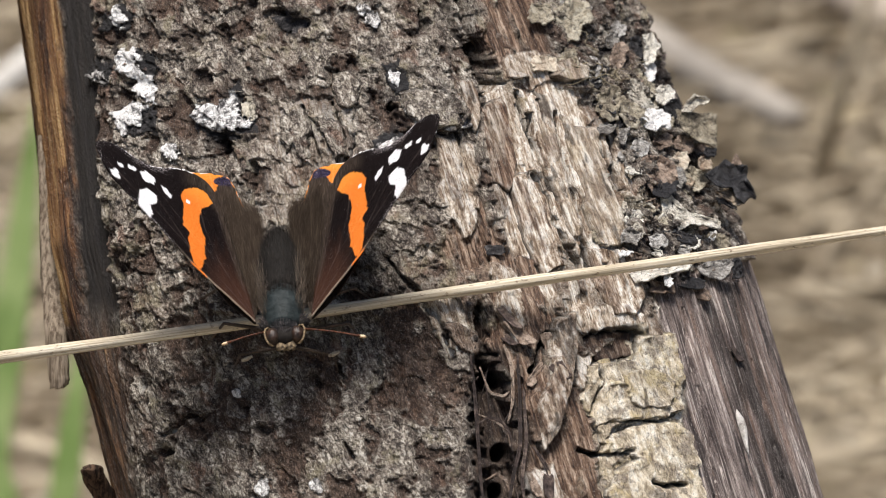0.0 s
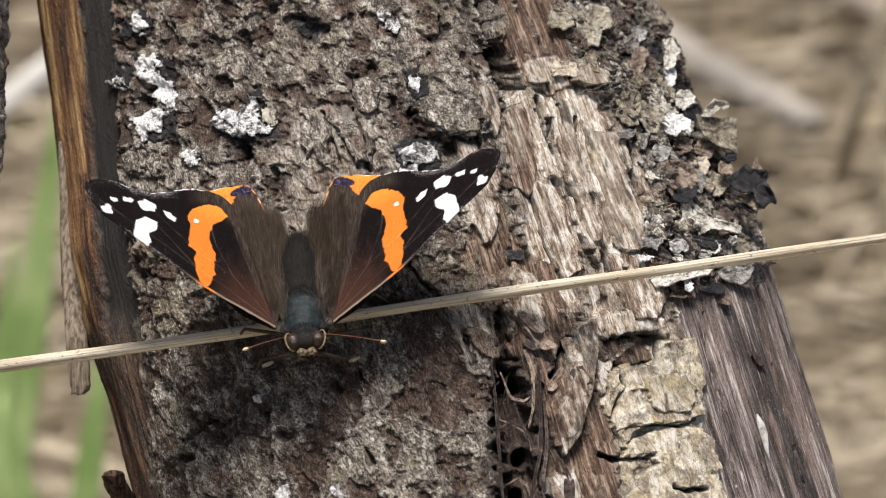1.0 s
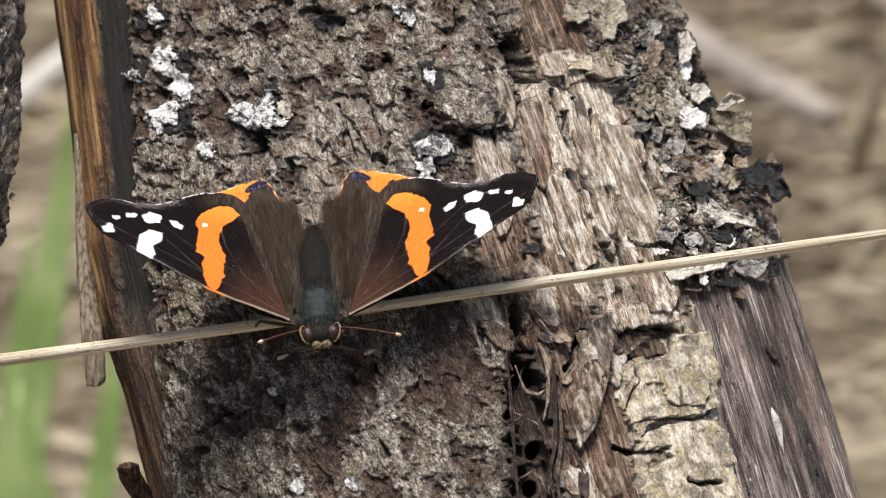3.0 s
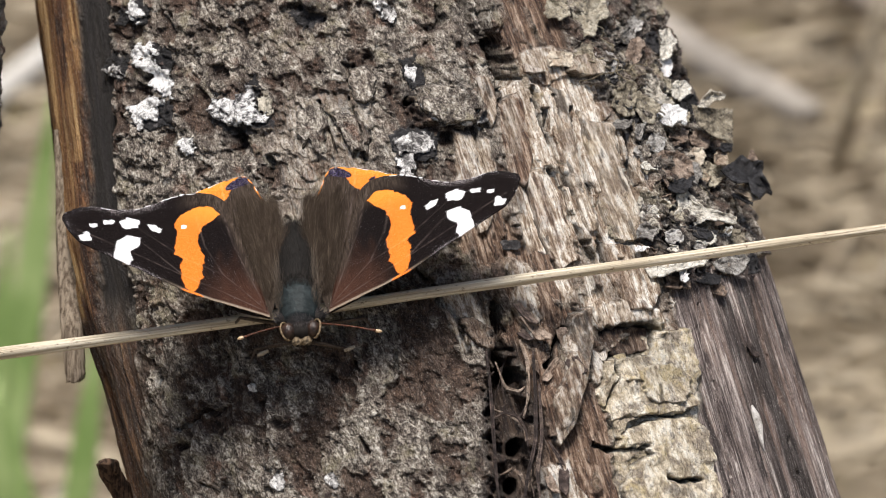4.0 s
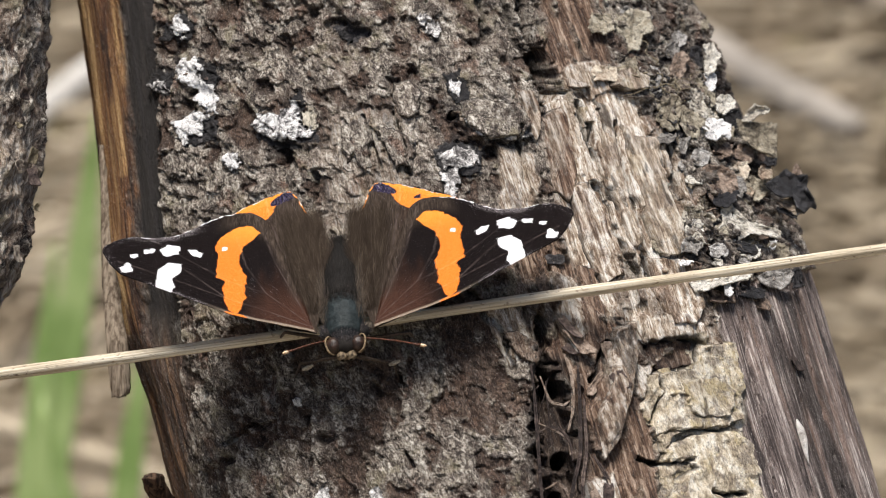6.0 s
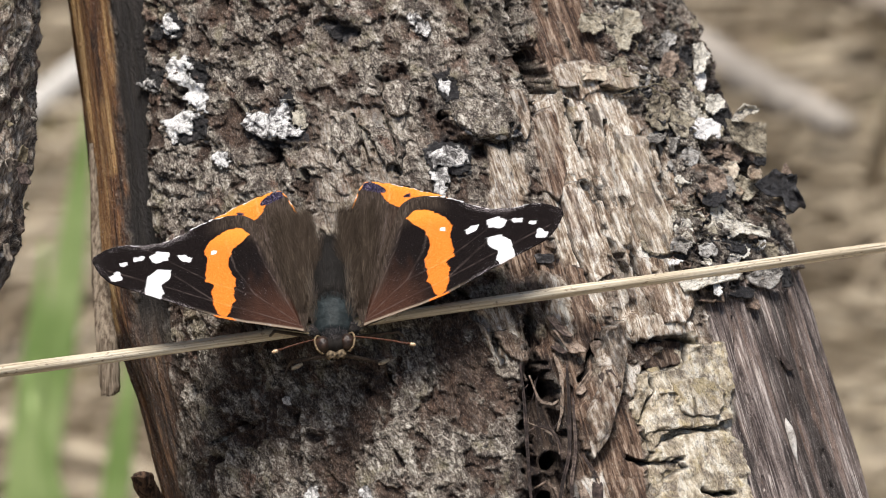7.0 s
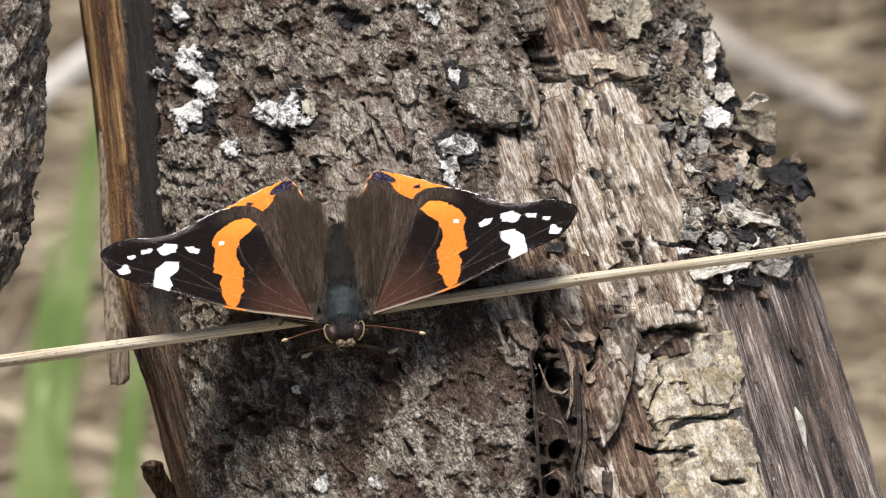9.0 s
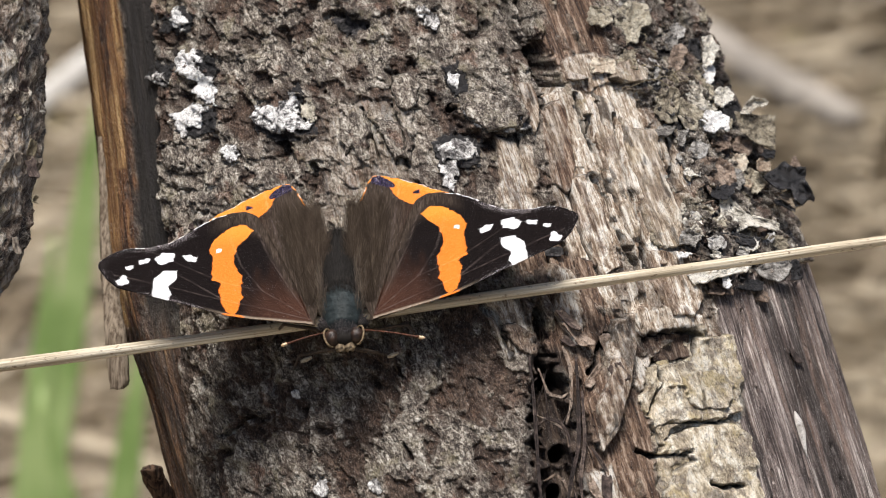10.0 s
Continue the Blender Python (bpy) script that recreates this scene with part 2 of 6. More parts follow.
    strip = n.mix(n.ramp(fine, (0.7, 0.0), (0.9, 0.5)), strip, (0.34, 0.22, 0.12))
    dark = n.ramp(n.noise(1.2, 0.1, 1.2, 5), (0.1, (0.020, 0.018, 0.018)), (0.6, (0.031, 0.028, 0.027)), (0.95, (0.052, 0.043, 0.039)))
    color = n.mix(n.value("tan"), gray, tan)
    color = n.mix(n.value("brown"), color, brown)
    color = n.mix(n.value("cream"), color, cream)
    color = n.mix(n.value("wood"), color, wood)
    strip = n.mix(n.value("gold"), strip, n.ramp(n.noise(1.6, 0.05, 1.6, 6, 0.7, 0.3), (0.15, (0.10, 0.045, 0.018)), (0.45, (0.24, 0.120, 0.048)), (0.66, (0.44, 0.275, 0.120)), (0.92, (0.66, 0.48, 0.25))))
    color = n.mix(n.value("strip"), color, strip)
    # dark growth and stains, with shade of cracks, hollow and rims put in
    color = n.mix(n.value("stain_shade"), color, (0.022, 0.018, 0.017))
    color = n.mix(n.math("MULTIPLY", n.ramp(fine, (0.15, 1.0), (0.4, 0.0)), 0.6), color, (0.035, 0.027, 0.024))
    color = n.mix(n.ramp(fine, (0.8, 0.0), (0.93, 0.5)), color, (0.66, 0.62, 0.57))
    speck = n.noise(6.5, 5.0, 6.5, 3, 0.75)
    color = n.mix(n.ramp(speck, (0.74, 0.0), (0.95, 0.55)), color, (0.80, 0.77, 0.72))
    color = n.mix(n.ramp(speck, (0.08, 0.6), (0.28, 0.0)), color, (0.022, 0.017, 0.015))
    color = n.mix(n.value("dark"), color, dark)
    h = n.math("ADD", n.math("ADD", n.math("MULTIPLY", n.math("ADD", fine, swirl), 0.6), n.math("MULTIPLY", hairs, 0.3)), n.math("MULTIPLY", mid, 0.7))
    return n.done(color, h, 0.00032, rough=n.ramp(fine, (0.2, 0.9), (0.9, 0.55)))


def flake_material(name, stops, spots=(0.035, 0.03, 0.028), spotty=0.5, rough=0.8, scale=1.0, crust=False):
    n = Nodes(name, rough, 0.3)
    a, b = n.noise(0.8 * scale, 0.8 * scale, 0.8 * scale, 6, 0.68, 0.4), n.noise(3.2 * scale, 3.2 * scale, 3.2 * scale, 5, 0.7)
    c = n.ramp(n.math("ADD", n.math("MULTIPLY", a, 0.75), n.math("MULTIPLY", n.chance(), 0.25)), *stops)
    c = n.mix(n.math("MULTIPLY", n.ramp(b, (0.2, 1.0), (0.4, 0.0)), spotty), c, spots)
    if crust:
        c = n.mix(n.ramp(n.value("rim"), (0.05, 0.97), (0.34, 0.0)), c, (0.022, 0.021, 0.022))
    stain = n.noise(0.5 * scale, 0.5 * scale, 0.5 * scale, 6, 0.72, 0.8)
    c = n.mix(n.math("MULTIPLY", n.ramp(stain, (0.24, 1.0), (0.40, 0.0)), spotty), c, spots)
    return n.done(c, n.math("ADD", a, n.math("MULTIPLY", b, 0.5)), 0.0003)


BARK = bark_material()
LICHEN_WHITE = flake_material("white_lichen", ((0.20, (0.05, 0.05, 0.055)), (0.32, (0.55, 0.54, 0.53)), (0.42, (0.90, 0.90, 0.89))), spotty=0.75, scale=1.2, crust=True)
LICHEN_GREY = flake_material("grey_lichen", ((0.25, (0.05, 0.047, 0.047)), (0.40, (0.34, 0.33, 0.32)), (0.56, (0.82, 0.81, 0.79))), spotty=0.8, crust=True)
LICHEN_OLIVE = flake_material("olive_lichen", ((0.2, (0.07, 0.06, 0.045)), (0.42, (0.30, 0.265, 0.20)), (0.7, (0.62, 0.58, 0.48))), spotty=0.7, crust=True)
LICHEN_BLACK = flake_material("black_lichen", ((0.3, (0.010, 0.010, 0.011)), (0.6, (0.028, 0.027, 0.029)), (0.85, (0.16, 0.15, 0.15))), spotty=0.5, rough=0.55)
FLAKE_GREY = flake_material("grey_bark_flake", ((0.3, (0.09, 0.07, 0.058)), (0.5, (0.25, 0.205, 0.165)), (0.7, (0.42, 0.37, 0.30))))
FLAKE_TAN = flake_material("tan_bark_flake", ((0.3, (0.24, 0.17, 0.12)), (0.5, (0.50, 0.41, 0.31)), (0.7, (0.72, 0.65, 0.53))), spotty=0.35)
FLAKE_OLIVE = flake_material("olive_bark_flake", ((0.3, (0.12, 0.095, 0.06)), (0.5, (0.27, 0.225, 0.145)), (0.7, (0.44, 0.39, 0.28))), spotty=0.45)
FLAKE_BLEACHED = flake_material("bleached_splinter", ((0.2, (0.45, 0.41, 0.37)), (0.45, (0.72, 0.69, 0.65)), (0.75, (0.88, 0.86, 0.83))), spotty=0.3)
FLAKE_DARK = flake_material("dark_bark_flake", ((0.3, (0.03, 0.022, 0.02)), (0.55, (0.09, 0.065, 0.058)), (0.75, (0.22, 0.17, 0.14))))

PLATE_WHITE = flake_material("white_papery_plate", ((0.12, (0.55, 0.53, 0.51)), (0.35, (0.86, 0.85, 0.84)), (0.7, (0.93, 0.93, 0.92))), spotty=0.50)
PLATE_CREAM = flake_material("cream_papery_plate", ((0.15, (0.30, 0.26, 0.21)), (0.40, (0.64, 0.60, 0.51)), (0.72, (0.86, 0.84, 0.77))), spotty=0.70)
PLATE_GREY = flake_material("grey_crusted_plate", ((0.22, (0.10, 0.092, 0.085)), (0.46, (0.30, 0.285, 0.26)), (0.75, (0.66, 0.65, 0.63))), spotty=0.80)
PLATE_OLIVE = flake_material("olive_bark_plate", ((0.22, (0.12, 0.10, 0.072)), (0.48, (0.33, 0.29, 0.215)), (0.75, (0.56, 0.52, 0.42))), spotty=0.70)
PLATE_BROWN = flake_material("brown_bark_plate", ((0.22, (0.065, 0.046, 0.036)), (0.46, (0.22, 0.160, 0.120)), (0.72, (0.46, 0.37, 0.30))), spotty=0.75)
PLATE_BLACK = flake_material("charred_black_plate", ((0.35, (0.014, 0.014, 0.016)), (0.65, (0.040, 0.040, 0.044)), (0.9, (0.24, 0.235, 0.24))), spotty=0.55, rough=0.5)


def stalk_material():
    n = Nodes("dry_grass_stalk", 0.45, 0.5)
    f = n.noise(0.05, 3.0, 3.0, 5)
    c = n.ramp(f, (0.05, (0.24, 0.18, 0.11)), (0.4, (0.54, 0.46, 0.325)), (0.8, (0.80, 0.745, 0.61)))
    c = n.mix(n.ramp(n.noise(1.1, 2.5, 2.5, 4, 0.7), (0.70, 0.0), (0.86, 0.85)), c, (0.16, 0.10, 0.055))
    return n.done(c, f, 0.0001)


def wing_material():
    n = Nodes("butterfly_wing", 0.75, 0.06)
    s = n.noise(9, 5, 9, 4, 0.7)
    rag = n.math("MULTIPLY", n.math("SUBTRACT", n.noise(8, 3.4, 8, 3, 0.75), 0.5), 0.42)

    def mark(key):
        return n.ramp(n.math("ADD", n.value(key), rag), (0.36, 0.0), (0.64, 1.0))
    black = n.ramp(s, (0.2, (0.003, 0.002, 0.002)), (0.7, (0.008, 0.005, 0.005)), (0.95, (0.022, 0.014, 0.013)))
    brown = n.ramp(s, (0.1, (0.026, 0.011, 0.008)), (0.55, (0.056, 0.025, 0.016)), (0.95, (0.10, 0.052, 0.034)))
    dusk = n.ramp(n.noise(5, 0.6, 5, 4, 0.7), (0.2, (0.022, 0.016, 0.012)), (0.55, (0.046, 0.034, 0.026)), (0.95, (0.10, 0.076, 0.058)))
    orange = n.ramp(s, (0.05, (0.64, 0.13, 0.012)), (0.5, (0.78, 0.20, 0.026)), (0.95, (0.88, 0.29, 0.06)))
    gold = n.ramp(s, (0.05, (0.68, 0.19, 0.015)), (0.5, (0.80, 0.275, 0.034)), (0.95, (0.92, 0.42, 0.11)))
    white = n.ramp(s, (0.15, (0.50, 0.49, 0.52)), (0.45, (0.86, 0.86, 0.88)))
    c = n.mix(n.value("brown"), black, brown)
    c = n.mix(n.value("dusk"), c, dusk)
    c = n.mix(n.value("edge"), c, (0.30, 0.24, 0.18))
    c = n.mix(mark("orange"), c, n.mix(n.value("gold"), orange, gold))
    c = n.mix(n.math("MULTIPLY", n.value("vein"), 0.42), c, n.mix(n.value("orange"), (0.15, 0.115, 0.105), (0.80, 0.42, 0.16)))
    ink = n.ramp(n.noise(7, 5, 7, 4, 0.7), (0.5, (0.006, 0.004, 0.010)), (0.95, (0.12, 0.10, 0.26)))
    c = n.mix(mark("ink"), c, ink)
    c = n.mix(mark("white"), c, white)
    # pale frosting of the scales, with sheen and sparkle put in as flecks
    fleck = n.math("ADD", n.noise(8, 5.5, 8, 3, 0.75), n.math("MULTIPLY", n.value("frost_sheen"), 0.48))
    c = n.mix(n.ramp(fleck, (0.97, 0.0), (1.16, 0.6)), c, (0.55, 0.50, 0.51))
    return n.done(c, s, 0.00005, rough=n.ramp(s, (0.3, 0.85), (0.7, 0.6)))


def plain_material(name, lo, hi, rough=0.7, scale=2.0, spec=0.3, stretch=1.0):
    n = Nodes(name, rough, spec)
    f = n.noise(scale, scale * stretch, scale, 5)
    return n.done(n.ramp(f, (0.3, lo), (0.7, hi)), f, 0.0001)


def soil_material():
    n = Nodes("leaf_litter_soil", 0.9, 0.2)
    wide, f = n.noise(0.011, 0.011, 0.011, 3, 0.55, 0.6), n.noise(0.05, 0.05, 0.05, 5, 0.6)
    c = n.ramp(wide, (0.15, (0.10, 0.08, 0.057)), (0.40, (0.25, 0.205, 0.145)), (0.62, (0.38, 0.32, 0.235)), (0.85, (0.54, 0.49, 0.395)))
    c = n.mix(n.ramp(f, (0.25, 0.7), (0.55, 0.0)), c, (0.12, 0.09, 0.06))
    c = n.mix(n.ramp(n.noise(0.02, 0.02, 0.02, 2), (0.68, 0.0), (0.9, 0.5)), c, (0.30, 0.27, 0.11))
    return n.done(c, f, 0.004)


def hair_material(name, lo, hi, rough=0.5, spec=0.25):
    n = Nodes(name, rough, spec)
    own = n.put("ShaderNodeNewGeometry").outputs["Random Per Island"]
    f = n.noise(1.5, 0.5, 1.5, 3)
    k = n.math("ADD", n.math("MULTIPLY", own, 0.7), n.math("MULTIPLY", f, 0.3))
    return n.done(n.ramp(k, (0.3, lo), (0.75, tuple(0.7 * a + 0.3 * b for a, b in zip(lo, hi))), (0.97, hi)), f, 0.00002)


STALK, WING = stalk_material(), wing_material()
FUR_DARK = hair_material("dark_body_hair", (0.009, 0.008, 0.007), (0.066, 0.056, 0.050), 0.7, 0.12)
FUR_TEAL = hair_material("slate_teal_hair", (0.010, 0.015, 0.016), (0.030, 0.042, 0.044), 0.6, 0.2)
THORAX = plain_material("slate_teal_shell", (0.013, 0.019, 0.020), (0.025, 0.034, 0.036), 0.6, 1.2, 0.2)
FUR_TAN = hair_material("tan_side_hair", (0.035, 0.026, 0.019), (0.30, 0.24, 0.18), 0.5)
FUR_GREY = hair_material("grey_shoulder_hair", (0.014, 0.011, 0.012), (0.16, 0.14, 0.14), 0.4, 0.4)
FUR_BROWN = hair_material("brown_wing_hair", (0.034, 0.025, 0.018), (0.22, 0.17, 0.128), 0.8, 0.05)
EYE = plain_material("brown_compound_eye", (0.016, 0.009, 0.006), (0.045, 0.024, 0.015), 0.35, 1.5, 0.4)
CREAM_HAIR = plain_material("cream_eye_ring", (0.12, 0.082, 0.045), (0.27, 0.20, 0.115), 0.6, 3)
PALP = plain_material("tan_palp_hair", (0.05, 0.036, 0.022), (0.20, 0.15, 0.09), 0.7, 3)
ANTENNA = plain_material("rust_antenna", (0.05, 0.02, 0.012), (0.14, 0.05, 0.025), 0.4, 4)
CLUB = plain_material("cream_antenna_tip", (0.70, 0.46, 0.25), (0.90, 0.74, 0.52), 0.35, 4)
LEG = plain_material("pale_leg", (0.30, 0.24, 0.17), (0.52, 0.45, 0.34), 0.5, 4)
LEG_DARK = plain_material("dark_leg", (0.04, 0.028, 0.02), (0.10, 0.07, 0.05), 0.5, 4)
STRAW = plain_material("dry_straw", (0.18, 0.14, 0.09), (0.48, 0.41, 0.30), 0.7, 0.012, 0.3)
SOIL = soil_material()
GRASS = plain_material("fresh_grass", (0.19, 0.29, 0.085), (0.33, 0.43, 0.17), 0.45, 0.02)
STICK = plain_material("bleached_stick", (0.25, 0.225, 0.195), (0.38, 0.345, 0.30), 0.8, 0.03)
STICK_PALE = plain_material("sun_bleached_stick", (0.42, 0.40, 0.36), (0.58, 0.56, 0.52), 0.8, 0.1)
SPLINTER = plain_material("grey_fibrous_splinter", (0.12, 0.09, 0.065), (0.36, 0.30, 0.23), 0.85, 2.4, 0.2, 0.06)
SPLINTER_DARK = plain_material("dark_fibrous_splinter", (0.025, 0.017, 0.013), (0.12, 0.075, 0.05), 0.85, 2.2, 0.2, 0.08)
STICK_BROWN = plain_material("weathered_stick", (0.28, 0.23, 0.18), (0.46, 0.40, 0.33), 0.8, 0.1)


# ---- the leaning trunk ----
TILT = math.tan(radians(30))
TRUNK_Y = np.array([-0.76, -0.10, -0.0330, 0.0, 0.0350, 0.10, 0.19])
TRUNK_X = np.array([0.216, 0.0290, 0.0105, 0.0011, -0.0086, -0.029, -0.057])
TRUNK_R = np.array([0.062, 0.0495, 0.0468, 0.0472, 0.0427, 0.038, 0.035])


def trunk_axis(Y):
    r = np.interp(Y, TRUNK_Y, TRUNK_R)
    return np.interp(Y, TRUNK_Y, TRUNK_X), r, -0.0085 - TILT * (Y + 0.0098) - 0.0465


def trunk_point(phi, Y, lift=0.0):
    cx, r, cz = trunk_axis(Y)
    out = np.stack([np.sin(phi), np.zeros_like(phi), np.cos(phi)], -1)
    p = np.stack([cx + 0 * phi, Y + 0 * phi, cz + 0 * phi], -1) + out * (r + lift)[..., None]
    return p


def trunk_spot(x, y):
    """The angle and height on the trunk under the cell (x, y)."""
    z = -0.01 + 0 * np.asarray(x, float)
    for _ in range(12):
        p = plan(np.asarray(x, float), np.asarray(y, float), z)
        cx, r, cz = trunk_axis(p[..., 1])
        phi = np.arcsin(np.clip((p[..., 0] - cx) / r, -0.999, 0.999))
        z = 0.5 * z + 0.5 * (cz + r * np.cos(phi))
    return phi, p[..., 1]


# cracks and hollows: line in cells, half width, depth in mm
CRACKS = [
    ([(872, -40), (905, 60), (930, 110), (950, 150), (955, 200)], 8, 2.0),
    ([(948, 98), (958, 125), (970, 160)], 22, 7.0),
    ([(836, -20), (848, 30), (856, 62)], 10, 2.6),
    ([(916, -10), (928, 50), (940, 100)], 13, 3.0),
    ([(905, 215), (920, 300), (950, 400), (965, 470)], 5, 1.3),
    ([(940, 560), (955, 640), (965, 700)], 14, 3.0),
    ([(958, 690), (975, 760), (985, 830), (980, 930)], 44, 4.0),
    ([(1068, 600), (1055, 640), (1040, 665)], 10, 3.0),
    ([(1152, 768), (1175, 757), (1215, 757), (1270, 756), (1292, 742)], 3, 1.5),
    ([(1120, 806), (1150, 816), (1190, 812), (1222, 808)], 6, 3.0),
    ([(1255, 862), (1275, 872), (1310, 868)], 7, 2.4),
    ([(1140, 612), (1180, 602), (1222, 600)], 15, 1.8),
    ([(1010, 175), (1030, 240), (1062, 320), (1085, 360)], 8, 2.6),
    ([(1078, 215), (1092, 290), (1113, 352), (1132, 432), (1150, 500)], 8, 2.6),
    ([(1036, 215), (1048, 280), (1068, 345)], 7, 2.2),
    ([(1050, 190), (1065, 250)], 4, 1.2),
    ([(1040, 320), (1080, 400), (1118, 480), (1135, 545)], 8, 2.4),
    ([(1178, 240), (1196, 330), (1226, 400)], 9, 2.6),
    ([(1150, 640), (1165, 690), (1140, 740)], 6, 1.2),
    ([(1305, 560), (1320, 640), (1345, 760), (1372, 920)], 4, 0.7),
    ([(1400, 560), (1440, 690), (1480, 860)], 3, 0.45),
    ([(553, 305), (548, 360), (558, 410)], 8, 1.8),
    ([(500, 255), (490, 300), (498, 330)], 12, 1.2),
    ([(640, 200), (655, 250), (668, 290)], 4, 1.3),
    ([(690, 190), (712, 250), (720, 300)], 4, 1.2),
    ([(600, 60), (640, 50)], 14, 1.4), ([(570, 40), (600, 30)], 12, 1.0),
    ([(395, 778), (425, 755), (440, 745)], 5, 1.8),
    ([(700, 655), (715, 675)], 8, 1.4), ([(770, 640), (775, 700)], 7, 1.2),
    ([(440, 560), (470, 640), (475, 700)], 9, 1.0),
    ([(860, 560), (890, 600), (900, 640)], 8, 1.8),
    ([(790, 470), (830, 520), (850, 560)], 6, 1.4),
    ([(295, 420), (330, 520), (345, 620), (372, 760), (385, 900)], 7, 1.4)]
# pits in the grey bark: place and radius
PITS = [(430, 80, 22), (503, 74, 15), (603, 50, 24), (417, 6, 10), (467, 150, 11), (627, 150, 12), (723, 123, 11), (793, 198, 9), (757, 177, 12), (803, 224, 13),
        (867, 262, 20), (693, 142, 12), (567, 250, 14), (352, 160, 16), (498, 262, 22), (330, 190, 12), (842, 60, 14), (545, 20, 12), (448, 752, 10), (446, 772, 9), (394, 806, 12), (655, 690, 12), (575, 770, 14), (545, 730, 8), (716, 812, 9)]
# round beetle tunnels: place and radius
TUNNELS = [(977, 686, 17), (990, 815, 17), (980, 884, 15), (793, 199, 7), (961, 128, 12)]
# golden streaks on the stripped side: line and half width
GOLD = [([(150, -60), (156, 60), (168, 170), (184, 300), (196, 400), (206, 500), (214, 590)], 17), ([(190, -60), (196, 40), (200, 110), (196, 190), (204, 300)], 12), ([(172, 240), (180, 330), (190, 420)], 10)]
# layers that stand proud: outline in cells, height in mm
LAYERS = [
    ([(1000, 165), (1060, 180), (1120, 330), (1130, 470), (1050, 440), (1020, 300)], 0.7),
    ([(1060, 640), (1100, 640), (1080, 760), (1045, 800), (1030, 720)], 1.4),
    ([(820, 170), (900, 185), (925, 225), (860, 250), (800, 225)], 1.3),
    ([(590, 215), (650, 190), (715, 200), (730, 290), (690, 390), (600, 410), (565, 330), (575, 270)], 0.25),
    ([(840, 10), (900, 110), (890, 190), (820, 120)], 0.6)]
# tan plates of inner bark that stand proud of the hollow and the brown wood
PLATES = [
    ([(960, 470), (1010, 480), (1040, 560), (1010, 620), (975, 560)], 1.1),
    ([(1105, 560), (1180, 545), (1240, 580), (1250, 610), (1180, 590), (1130, 600)], 0.9),
    ([(1110, 640), (1180, 645), (1210, 690), (1150, 705), (1115, 690)], 1.0),
    ([(1150, 690), (1240, 690), (1296, 742), (1270, 752), (1175, 752), (1130, 720)], 0.7),
    ([(870, 250), (930, 270), (950, 380), (920, 440), (880, 360)], 0.9),
    ([(985, 110), (1050, 100), (1085, 150), (1040, 165), (990, 150)], 0.5),
    ([(840, 520), (900, 540), (930, 620), (895, 640), (850, 570)], 1.0),
    ([(1020, 840), (1080, 830), (1110, 900), (1100, 960), (1040, 960)], 1.0)]
LOWER_LEFT = [(100, 560), (250, 590), (330, 640), (352, 760), (366, 990), (100, 990)]
BROWN_TOP = [(935, -60), (1040, -60), (1070, 60), (1080, 110), (985, 120), (960, 90)]
ZONES = dict(
    tan=[(965, 165), (1030, 130), (1110, 170), (1180, 230), (1225, 400), (1260, 560), (1300, 660), (1160, 640), (1060, 560), (985, 420), (950, 250)],
    brown=[(930, 330), (985, 430), (1070, 560), (1140, 620), (1130, 720), (1190, 960), (930, 960), (940, 600), (880, 450)],
    cream=[(1150, 640), (1230, 590), (1300, 650), (1308, 760), (1345, 960), (1180, 960), (1150, 760), (1130, 660)],
    wood=[(1225, 500), (1420, 470), (1700, 960), (1352, 980), (1318, 800), (1300, 640)],
    strip=[(-300, -300), (240, -300), (246, 0), (256, 200), (266, 400), (295, 560), (325, 700), (325, 800), (330, 960), (-300, 960)],
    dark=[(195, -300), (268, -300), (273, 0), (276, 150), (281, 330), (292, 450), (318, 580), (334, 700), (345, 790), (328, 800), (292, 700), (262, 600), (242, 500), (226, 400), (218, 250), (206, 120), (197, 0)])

SHOULDER = [(1060, -40), (1180, -40), (1250, 60), (1300, 150), (1350, 260), (1385, 400), (1395, 505), (1240, 510), (1190, 420), (1170, 250), (1080, 120)]


